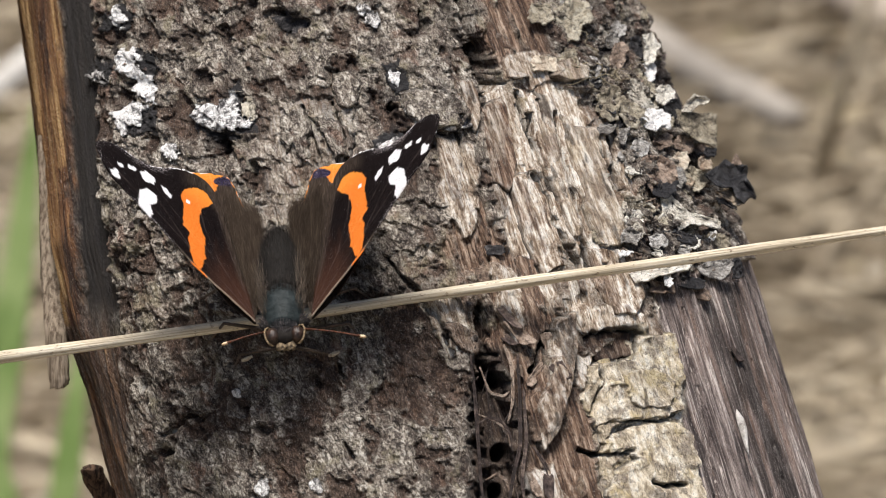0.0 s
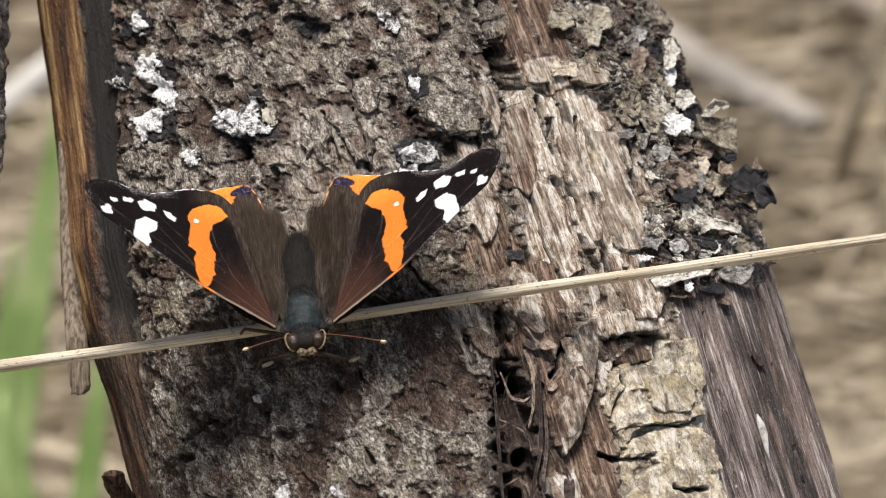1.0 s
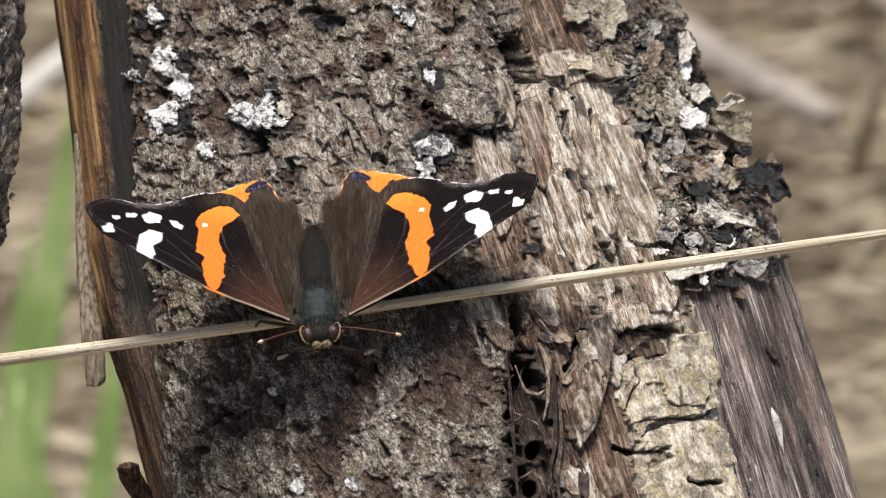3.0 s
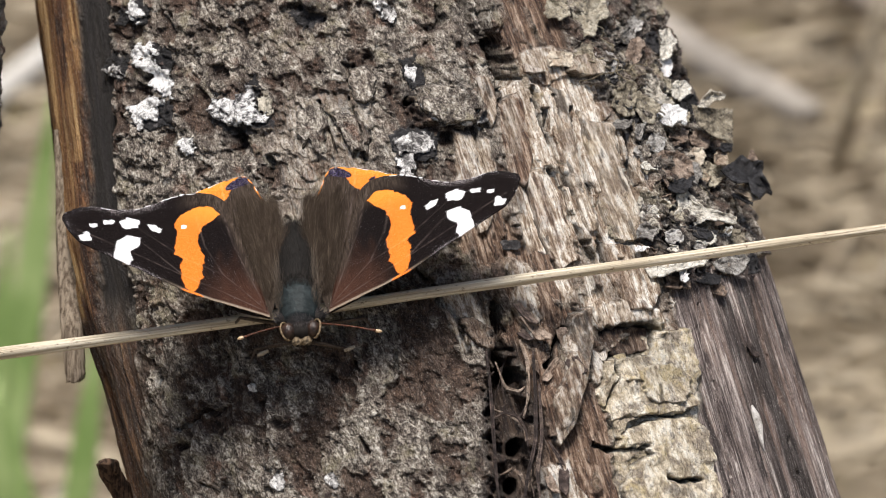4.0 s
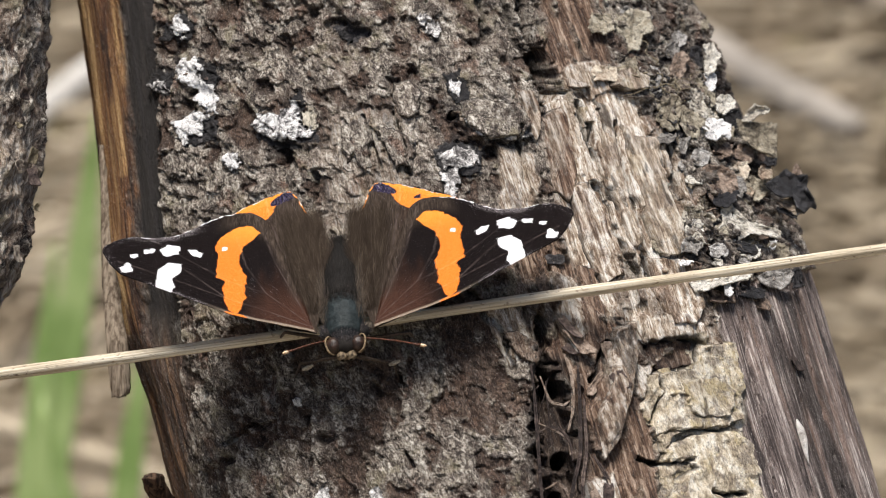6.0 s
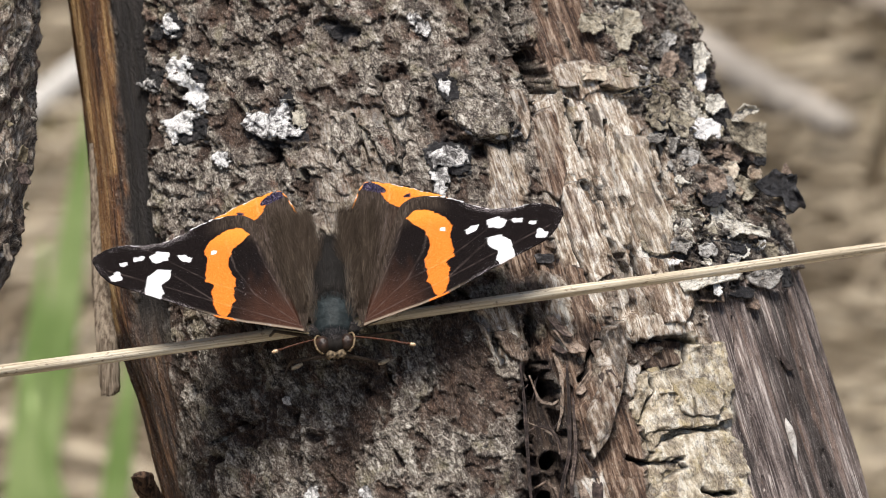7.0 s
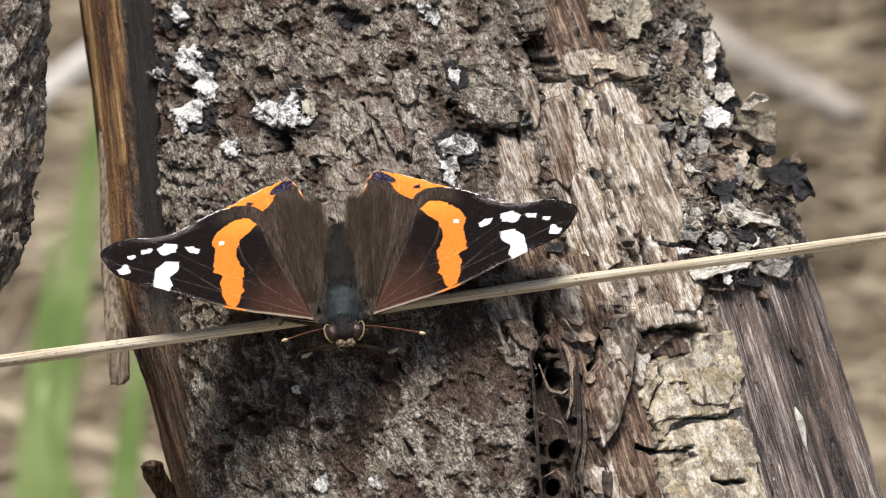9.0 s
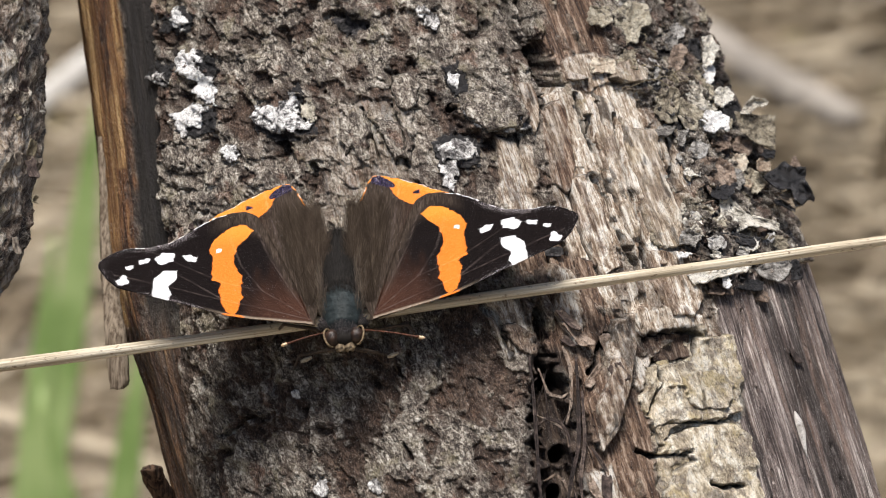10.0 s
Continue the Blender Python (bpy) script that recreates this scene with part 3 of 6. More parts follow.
def trunk_relief(x, y, phi, Y):
    """Height of the relief in metres over the round trunk, and how much of each surface shows, on plan cells."""
    a, b = phi * 46.5e-3 / CELL, -Y / CELL
    wx, wy = x + 16 * (fbm(a / 30, b / 44, 4, 21) - 0.5), y + 16 * (fbm(a / 30, b / 44, 4, 22) - 0.5)
    z = {k: area(wx, wy, v, 5, 6 if k in ("strip", "dark") else 16, 3 + i) for i, (k, v) in enumerate(ZONES.items())}
    z["strip"] = np.maximum(z["strip"], smooth(-1.35, -1.5, phi))
    z["wood"] = np.maximum(z["wood"] * (1 - z["cream"]), smooth(1.35, 1.5, phi))
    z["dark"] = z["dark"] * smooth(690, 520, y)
    z["tan"] = np.maximum(z["tan"] * (1 - 0.75 * smooth(0.5, 0.66, fbm(a / 40, b / 150, 4, 61))), 0.3 * area(wx, wy, LAYERS[3][0], 30, 50, 9))
    z["brown"] = np.maximum(z["brown"], area(wx, wy, BROWN_TOP, 6, 18, 15))
    low = area(wx, wy, LOWER_LEFT, 14, 26, 19)
    z["brown"], z["strip"] = np.maximum(z["brown"] * smooth(0.28, 0.5, fbm(a / 26, b / 60, 4, 17)), 0.2 * low), z["strip"] * (1 - 0.15 * low)
    plates = [area(wx, wy, p, 2.5, 12, 120 + i) for i, (p, _) in enumerate(PLATES)]
    z["tan"] = np.maximum(z["tan"], 0.8 * np.max(plates, 0))
    z["brown"] = z["brown"] * (1 - np.max(plates, 0))
    shoulder = area(wx, wy, SHOULDER, 10, 26, 77)
    smoothish = np.clip(z["wood"] + z["strip"] + z["dark"], 0, 1)
    z["strip"] = z["strip"] * (1 - 0.6 * z["dark"])
    fibrous = np.clip(z["tan"] + z["brown"], 0, 1) * (1 - smoothish)
    rough = np.clip(1 - smoothish - fibrous - 0.6 * z["cream"], 0, 1)
    # rough grey bark: lumps, shallow furrows, torn layers, curly fibres, soft pits
    qa, qb = a + 30 * (fbm(a / 40, b / 40, 3, 5) - 0.5), b + 30 * (fbm(a / 40, b / 40, 3, 6) - 0.5)
    ca, cb = a + 15 * (fbm(a / 13, b / 13, 3, 7) - 0.5), b + 15 * (fbm(a / 13, b / 13, 3, 8) - 0.5)
    lump = fbm(qa / 85, qb / 110, 4, 31) - 0.5
    t = fbm(qa / 62, qb / 54, 4, 33) * 6
    scale = np.floor(t) + smooth(0.75, 1.0, t - np.floor(t))
    t2 = fbm(ca / 26, cb / 24, 3, 37) * 5
    scale2 = np.floor(t2) + smooth(0.55, 1.0, t2 - np.floor(t2))
    w1 = (b + 62 * fbm(qa / 26, qb / 70, 4, 64, 0.6)) / 40
    w2 = (b + 34 * fbm(ca / 15, cb / 40, 4, 65, 0.6)) / 19
    shingle = 0
    for w, high, k in ((w1, 0.70, 66), (w2, 0.34, 68)):
        f = w - np.floor(w)
        shingle = shingle + high * f * (1 - smooth(0.84, 1.0, f)) * smooth(0.38, 0.62, fbm(qa / 44 + np.floor(w) * 7.3, qb / 130, 3, k))
    furrow = smooth(0.05, 0.0, np.abs(fbm(qa / 48, qb / 120, 4, 34) - 0.5)) * smooth(0.42, 0.6, fbm(a / 90, b / 90, 3, 46))
    fine = fbm(a / 7, b / 11, 4, 36) - 0.5
    curly = 1 - np.abs(2 * fbm(ca / 11, cb / 8, 3, 38) - 1)
    grit = fbm(a / 3.2, b / 2.8, 3, 41) - 0.5
    hollow = 0.5 * smooth(0.66, 0.90, fbm(qa / 50, qb / 46, 4, 39))
    for cx, cy, r in PITS:
        hollow = np.maximum(hollow, smooth(r * 1.3, r * 0.3, np.hypot(qa - a + wx - cx, 0.8 * (qb - b + wy - cy)) * (0.6 + 0.8 * fbm(a / 9, b / 9, 3, 47))))
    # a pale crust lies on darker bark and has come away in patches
    peel_shade = fbm(qa / 50, qb / 56, 5, 43, 0.6) + 0.10 * (fbm(qa / 9, qb / 9, 3, 44) - 0.5)
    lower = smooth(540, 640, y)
    # more dark bark below the butterfly: its shadow put into the colour
    peel_shade = peel_shade + 0.075 - lower * (0.03 + 0.05 * smooth(560, 800, x))
    bare = smooth(0.50, 0.44, peel_shade)
    flap = smooth(0.45, 0.50, peel_shade) * smooth(0.60, 0.50, peel_shade)
    # furrows and pits also turn darker, shade put into the colour
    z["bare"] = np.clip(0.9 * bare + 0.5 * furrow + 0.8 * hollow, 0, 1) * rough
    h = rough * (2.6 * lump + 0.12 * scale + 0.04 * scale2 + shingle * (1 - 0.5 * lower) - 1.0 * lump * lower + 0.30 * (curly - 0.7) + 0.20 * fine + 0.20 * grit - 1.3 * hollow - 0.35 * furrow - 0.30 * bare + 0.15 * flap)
    # fibrous inner bark: long splinters in steps
    s = fbm(a / 26 + 0.5 * fbm(a / 40, b / 90, 3, 12), b / 210, 4, 51) * 6
    g = s - np.floor(s)
    splinter = np.floor(s) + smooth(0.8, 1.0, g)
    h = h + fibrous * (0.42 * (splinter - 3) + 0.7 * (fbm(a / 6, b / 90, 4, 55) - 0.5) + 0.22 * fine + 0.12 * grit)
    h = h + z["cream"] * (1.2 * (fbm(a / 90, b / 80, 3, 58) - 0.5) + 0.08 * scale - 0.9 + 0.10 * fine)
    # bare wood and the stripped side: fine long grain
    h = h + smoothish * ((1.8 - 1.5 * z["dark"]) * (fbm(a / 42, b / 600, 4, 71) - 0.5) + (0.7 * (1 - 0.9 * z["dark"])) * (fbm(a / 6, b / 150, 4, 72) - 0.5)) - 0.9 * z["dark"]
    h = h + 0.9 * z["strip"] * (smooth(0.25, 0.75, fbm(a / 22, b / 700, 2, 75)) - 0.5)
    for m, (_, high) in zip(plates, PLATES):
        h = h + high * m
    q = fbm(qa / 38, qb / 32, 4, 101) * 6
    h = h + shoulder * (0.55 * (np.floor(q) + smooth(0.7, 1.0, q - np.floor(q)) - 3.2) + 0.6 * fine)
    stain_shade = np.zeros_like(h)
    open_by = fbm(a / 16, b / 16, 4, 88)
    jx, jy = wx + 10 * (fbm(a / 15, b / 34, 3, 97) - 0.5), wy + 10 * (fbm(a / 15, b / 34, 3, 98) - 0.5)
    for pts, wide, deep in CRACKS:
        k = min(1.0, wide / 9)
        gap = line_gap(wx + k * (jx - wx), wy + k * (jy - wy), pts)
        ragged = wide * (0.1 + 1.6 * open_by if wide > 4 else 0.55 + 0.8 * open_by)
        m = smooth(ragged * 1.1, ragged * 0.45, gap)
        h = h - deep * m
        # deep cracks blackened: the shade of their depth put into the colour
        stain_shade = np.maximum(stain_shade, 0.55 * m * (deep > 1.9))
    # beetle tunnels open into the hollow
    for cx, cy, r in TUNNELS:
        d = np.hypot(x - cx, 0.9 * (y - cy)) + 5 * (fbm(x / 12, y / 12, 3, 49) - 0.5)
        h = h - 9 * smooth(r, 0.75 * r, d) + 0.5 * smooth(1.7 * r, 1.15 * r, d) * smooth(0.9 * r, 1.1 * r, d)
    for k, (pts, high) in enumerate(LAYERS):
        h = h + high * area(wx, wy, pts, 3, 12, 80 + k)
    # old dark growth round the lichens
    for cx, cy, r in ((330, 130, 70), (520, 215, 60), (840, 190, 75), (800, 270, 55), (1270, 180, 70), (1300, 330, 95), (1280, 460, 90), (620, 50, 45), (1180, 90, 60), (500, 250, 45)):
        stain_shade = np.maximum(stain_shade, smooth(r * 1.1, r * 0.35, np.hypot(wx - cx, wy - cy)) * smooth(0.42, 0.6, fbm(a / 22, b / 22, 4, 91)))
    # black shadows between the shoulder plates, put in as dark patches
    stain_shade = np.maximum(stain_shade, 0.4 * shoulder * smooth(0.46, 0.62, fbm(a / 30, b / 30, 4, 93)))
    # rotten hollow: dark brown walls, with the cavity's shade put into the colour
    rot_shade = area(wx, wy, [(925, 600), (990, 625), (1028, 700), (1040, 800), (1036, 960), (932, 960), (925, 760)], 8, 18, 95)
    stain_shade = np.maximum(stain_shade, 0.5 * low * smooth(0.35, 0.6, fbm(a / 20, b / 50, 4, 23)))
    stain_shade = np.maximum(stain_shade, np.maximum(0.72 * rot_shade, 0.75 * smooth(20, 12, line_gap(wx, wy, [(1140, 612), (1180, 602), (1222, 600)]))))
    char = smooth(46, 14, line_gap(wx, wy, [(1372, 520), (1408, 640), (1440, 760), (1490, 920)])) * smooth(0.36, 0.54, fbm(a / 14, b / 120, 4, 57))
    stain_shade = np.maximum(stain_shade, 0.8 * char * z["wood"])
    # pits darkened once more, their shade painted in
    z["stain_shade"] = np.maximum(stain_shade, 0.4 * hollow * rough)
    # golden streaks of sound wood on the stripped side
    ga = a + 8 * (fbm(a / 30, b / 160, 3, 48) - 0.5)
    run = [smooth(w, 0.3 * w, line_gap(x + ga - a, y, line)) for line, w in GOLD]
    z["gold"] = np.max(run, 0) * z["strip"] * (1 - z["dark"])
    # worn back along the stripped flank
    h = h - np.interp(y, [0, 150, 332, 450, 580, 700, 850], [0, 0.4, 0.85, 0.4, 0, 0.85, 1.05]) * smooth(-0.9, -1.35, phi)
    return h * 0.001, z


HEIGHTS = {}


def trunk_height(phi, Y, key="h"):
    """The relief at an angle and height, read between the points of the built surface."""
    i = np.clip(np.interp(Y, HEIGHTS["Y"], np.arange(len(HEIGHTS["Y"]))), 0, len(HEIGHTS["Y"]) - 1.001)
    j = np.clip(np.interp(phi, HEIGHTS["phi"], np.arange(len(HEIGHTS["phi"]))), 0, len(HEIGHTS["phi"]) - 1.001)
    a, b = np.floor(i).astype(int), np.floor(j).astype(int)
    u, v, h = i - a, j - b, HEIGHTS[key]
    return (h[a, b] * (1 - v) + h[a, b + 1] * v) * (1 - u) + (h[a + 1, b] * (1 - v) + h[a + 1, b + 1] * v) * u


def build_trunk():
    Y = np.concatenate([np.linspace(-0.76, -0.045, 90)[:-1], np.linspace(-0.045, 0.045, 630), np.linspace(0.045, 0.19, 50)[1:]])
    phi = np.concatenate([np.linspace(-math.pi, -1.62, 30)[:-1], np.linspace(-1.62, 1.62, 750), np.linspace(1.62, math.pi, 30)[1:-1]])
    YY, PP = np.meshgrid(Y[::-1], phi, indexing="ij")
    base = trunk_point(PP, YY)
    k = CELL * (FAR - base[..., 2]) / FAR
    x, y = 784 + base[..., 0] / k, 441 - base[..., 1] / k
    h, z = trunk_relief(x, y, PP, YY)
    h = h * smooth(3.1, 2.4, np.abs(PP))
    soft = h[::-1]
    for _ in range(3):
        for axis in (0, 1):
            soft = sum(np.roll(soft, k, axis) for k in range(-5, 6)) / 11
    HEIGHTS.update(Y=Y, phi=phi, h=h[::-1], soft=soft)
    P = trunk_point(PP, YY, h)
    nr, nc = P.shape[:2]
    faces = grid_faces(nr, nc, True)
    verts = np.vstack([P.reshape(-1, 3), P[0].mean(0), P[-1].mean(0)])
    j = np.arange(nc)
    top = np.stack([np.full(nc, nr * nc), (j + 1) % nc, j, j], -1)
    me = mesh_of("bole", verts, faces[:, ::-1], [BARK])
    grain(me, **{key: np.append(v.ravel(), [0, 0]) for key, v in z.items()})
    at_ = me.attributes.new("along", "FLOAT_VECTOR", "POINT")
    A = np.stack([PP * 0.0465, YY, h], -1).reshape(-1, 3)
    at_.data.foreach_set("vector", np.vstack([A, A[:2]]).astype(np.float32).ravel())
    trunk = thing("trunk", PLAN, "dead leaning tree trunk with flaking grey bark and bare wood", "tree trunk")
    part("bole", me, trunk)
    # sawn ends close the bole
    for row, name in ((0, "top_end"), (nr - 1, "foot_end")):
        ring = P[row]
        disc = np.stack([ring * f + ring.mean(0) * (1 - f) for f in (1.0, 0.66, 0.33, 0.02)])
        part(name, mesh_of(name, disc.reshape(-1, 3), grid_faces(4, nc, True), [FLAKE_TAN]), trunk, "broken end grain")
    return trunk


TRUNK = build_trunk()


def trunk_frame(x, y, lift=0.0, turn=0.0, loose=0.0):
    """A pose on the trunk's surface over the cell (x, y): z outward, y up the trunk, turned about z. loose: how far it has come away and faces forward."""
    phi, Y = trunk_spot(x, y)
    h = trunk_height(np.array([float(phi)]), np.array([float(Y)]))
    p = trunk_point(np.array([phi]), np.array([Y]), h + lift)[0]
    out = Vector((math.sin(phi), 0.42, math.cos(phi))).normalized().lerp(Vector((0.15, 0.35, 0.92)), loose).normalized()
    up = Vector((-0.28, 1, -TILT))
    up = (up - out * up.dot(out)).normalized()
    m = Matrix((up.cross(out), up, out)).transposed().to_4x4()
    return Matrix.Translation(p) @ m @ pose(0, 0, 0, 0, 0, turn)


def flake_mesh(name, w, h, mat, curl=0.0, seed=0, thick=0.00016, crumble=0.10, rings=8, sides=44, ragged=0.45):
    """A torn thin plate about w by h metres; curl rolls up its lower and side edges."""
    g = np.random.default_rng(seed)
    r = np.linspace(0.02, 1, rings)[:, None]
    t = np.linspace(0, 2 * math.pi, sides, endpoint=False)[None, :]
    k = g.uniform(3.5, 6.5)
    corner = 1 / np.maximum(np.abs(np.cos(t)) ** k + np.abs(np.sin(t)) ** k, 1e-3) ** (1 / k)
    edge = corner * (0.85 + ragged * (fbm(1.3 * np.cos(t) + 9, 1.3 * np.sin(t) + 9, 2, seed) - 0.5) + 0.22 * (fbm(5 * np.cos(t) + 20, 5 * np.sin(t) + 20, 3, seed + 7, 0.7) - 0.5))
    X, Yy = r * edge * np.cos(t), r * edge * np.sin(t)
    n = fbm(X * 2.0 + 5, Yy * 2.0 + 5, 4, seed + 3) - 0.5
    a = g.uniform(-0.9, 0.9)
    roll = smooth(0.0, 1.2, -Yy * math.cos(a) + X * math.sin(a)) ** 1.5
    warp = 0.5 * smooth(0.3, 1.2, np.abs(X)) * g.uniform(0, 1)
    Z = crumble * n * min(w, h) * 2 + curl * (roll + warp)
    P = np.stack([X * w / 2, Yy * h / 2 + 0.3 * curl * roll, Z], -1)
    v, f = shell(P, np.full(P.shape[:2], thick), True)
    return mesh_of(name, v, f, [mat])


# ---- bark flakes that belong to the trunk ----
def bark_flake(x, y, w, h, mat, turn=0.0, curl=0.0008, lift=0.0002, lean=0.0, seed=0, loose=0.0):
    me = flake_mesh("bark_flake", w * CELL, h * CELL, mat, curl, seed)
    part("bark_flake", me, TRUNK, "", trunk_frame(x, y, lift, turn, loose) @ pose(0, 0, 0, -lean))


def crust(x, y, body, lift, blend=0.4, soft=0.0):
    """The part of a grid of cells (x, y) where body > 0, lifted off the bark under it."""
    phi, Y = trunk_spot(x, y)
    base = trunk_height(phi, Y) * (1 - soft) + trunk_height(phi, Y, "soft") * soft
    base = (1 - blend) * base + blend * base[body > 0].mean()
    P = trunk_point(phi, Y, base + lift)
    f = grid_faces(*x.shape)
    f = f[(body > -0.06).ravel()[f].all(1)]
    use, back = np.unique(f, return_inverse=True)
    along = np.stack([phi * 0.0465, Y, base + lift], -1).reshape(-1, 3)[use]
    return P.reshape(-1, 3)[use], back.reshape(-1, 4)[:, ::-1], use, along


def cells(pts, pad, step):
    P = np.array(pts, float)
    lo, hi = P.min(0) - pad, P.max(0) + pad
    return np.meshgrid(np.arange(lo[0], hi[0], step), np.arange(lo[1], hi[1], step), indexing="xy")


# ---- plates of loose inner bark ----
def bark_plate(name, pts, high, seed, curl=0.0, warp=9.0, label="", **looks):
    x, y = cells(pts, 14, 1.5)
    long = 46 if looks.get("tan", 0) > 0.4 else 14
    wx, wy = x + warp * (fbm(x / 14, y / long, 4, seed) - 0.5), y + warp * (fbm(x / 14, y / long, 4, seed + 1) - 0.5)
    inner = inside_by(wx, wy, pts)
    split = 0.5 + 0.7 * fbm(x / 9, y / 26, 3, seed + 12)
    for line, wide, _ in CRACKS:
        if wide < 12:
            inner = np.minimum(inner, line_gap(wx, wy, line) - wide * split + 3)
    body = inner / 10 + 0.30
    rise = high * smooth(-1.0, 3.5, inner) + curl * smooth(26, 2, inner) * smooth(0.4, 0.65, fbm(x / 40, y / 40, 3, seed + 4)) - 0.8 * smooth(0.2, -3.2, inner)
    rise = rise + 0.35 * (fbm(x / 30, y / 30, 4, seed + 2) - 0.5) + (0.06 if looks.get("cream", 0) > 0.6 else 0.22) * (fbm((x - 0.28 * y) / 5, y / 60, 4, seed + 3) - 0.5) + 0.10 * (fbm(x / 4, y / 5, 3, seed + 8) - 0.5)
    v, f, use, along = crust(x, y, body, rise * 0.001, 0.25, 0.85)
    me = mesh_of(name, v, f, [BARK])
    zero = np.zeros(len(v))
    grain(me, **{k: zero + looks.get(k, 0.0) for k in ("tan", "brown", "cream", "wood", "strip", "dark", "stain_shade", "gold")})
    worn = fbm(along[:, 0] / 0.0011 + seed, along[:, 1] / 0.0034, 4, seed + 6)
    # dark line round each plate: shade of the gap painted on its rim
    rim_shade = 0.85 * smooth(2.0, -1.6, inner.ravel()[use])
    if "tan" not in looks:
        me.attributes["stain_shade"].data.foreach_set("value", np.maximum(looks.get("stain_shade", 0.0), rim_shade).astype(np.float32))
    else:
        me.attributes.remove(me.attributes["brown"]), me.attributes.remove(me.attributes["stain_shade"])
        grain(me, brown=np.clip(looks.get("brown", 0.0) + 0.75 * smooth(0.52, 0.64, worn), 0, 1), stain_shade=np.maximum(rim_shade, 0.7 * smooth(0.36, 0.28, worn)))
    way = me.attributes.new("along", "FLOAT_VECTOR", "POINT")
    way.data.foreach_set("vector", (along + 0.05 * seed).astype(np.float32).ravel())
    part(name, me, TRUNK, label)


bark_plate("inner_bark_plate", [(1112, 560), (1112, 620), (1104, 690), (1092, 740), (1078, 780), (1060, 810), (1052, 800), (1050, 760), (1040, 726), (1056, 700), (1066, 664), (1064, 610), (1080, 575)], 1.3, 3, 0.3, 10, "tan tongue of loose inner bark", tan=0.75, brown=0.2)
bark_plate("papery_bark_plate", [(1128, 655), (1160, 652), (1225, 650), (1232, 605), (1290, 600), (1302, 650), (1306, 738), (1272, 752), (1214, 753), (1182, 768), (1170, 798), (1154, 772), (1134, 738), (1118, 716), (1138, 690)], 0.8, 5, 0.5, 12, "cream papery bark plate with torn edges", cream=1.0)
bark_plate("papery_bark_plate", [(1168, 790), (1186, 776), (1220, 764), (1290, 757), (1312, 772), (1346, 880), (1346, 960), (1190, 960), (1172, 880), (1186, 850), (1222, 822), (1215, 812), (1160, 812)], 1.0, 7, 0.6, 12, "cream papery bark plate with torn edges", cream=1.0)
bark_plate("papery_bark_plate", [(1196, 668), (1262, 660), (1290, 690), (1282, 726), (1236, 738), (1200, 716)], 1.1, 9, 0.5, 16, "curling scrap of papery bark", cream=0.9, tan=0.3)
bark_plate("inner_bark_plate", [(1142, 606), (1184, 598), (1224, 600), (1222, 642), (1170, 650), (1136, 640)], 0.35, 11, 0.2, 10, "dark red-brown bark scrap", brown=1.0, stain_shade=0.45)
bark_plate("inner_bark_plate", [(1016, 460), (1046, 474), (1066, 560), (1066, 640), (1048, 662), (1030, 610), (1018, 540)], 0.6, 21, 0.2, 16, "brown fibrous bark strip", brown=0.95)
bark_plate("inner_bark_plate", [(806, 186), (850, 176), (905, 180), (922, 206), (900, 232), (862, 234), (828, 222), (800, 204)], 1.0, 17, 0.4, 40, "", brown=0.35)
SLAB = "pale slab of inner bark with split edges"
for k, (high, looks, pts) in enumerate((
        (0.8, dict(tan=1.0, cream=0.45), [(1004, 187), (1030, 180), (1041, 215), (1043, 292), (1028, 298), (1018, 262), (1008, 226)]),
        (0.9, dict(tan=1.0, cream=0.2), [(1046, 172), (1070, 186), (1084, 230), (1092, 290), (1110, 350), (1128, 420), (1112, 430), (1092, 390), (1076, 330), (1052, 250)]),
        (1.1, dict(tan=1.0, cream=0.3), [(1090, 215), (1112, 238), (1148, 236), (1162, 310), (1190, 390), (1204, 440), (1160, 452), (1136, 400), (1112, 330), (1098, 270)]),
        (0.8, dict(tan=1.0), [(1136, 450), (1200, 450), (1216, 480), (1232, 540), (1218, 572), (1180, 566), (1150, 520)]),
        (1.0, dict(tan=0.9, brown=0.1), [(1166, 262), (1186, 250), (1214, 330), (1234, 402), (1220, 406), (1204, 370), (1186, 322)]),
        (0.7, dict(tan=0.9), [(1004, 322), (1050, 306), (1062, 360), (1076, 420), (1096, 482), (1062, 500), (1030, 440), (1012, 380)]),
        (1.0, dict(tan=0.7, brown=0.2), [(904, 150), (934, 152), (946, 192), (940, 250), (925, 232), (912, 186)]),
        (1.4, dict(tan=0.7, brown=0.3), [(974, 142), (992, 134), (1020, 137), (1032, 146), (1010, 152), (984, 153)]),
        (0.7, dict(tan=0.6, brown=0.4), [(952, 200), (985, 180), (1004, 240), (1014, 300), (1000, 350), (972, 330), (958, 270)]),
        (1.2, dict(tan=0.5, cream=0.2), [(1066, 128), (1094, 112), (1124, 128), (1122, 150), (1092, 158), (1068, 146)]))):
    bark_plate("bark_slab", pts, high, 31 + 2 * k, 0.25, 12, SLAB if high > 0.7 else "", **looks)
bark_plate("inner_bark_plate", [(895, 575), (930, 590), (956, 612), (940, 640), (905, 616), (880, 600)], 0.5, 19, 0.6, 18, "", brown=0.6)


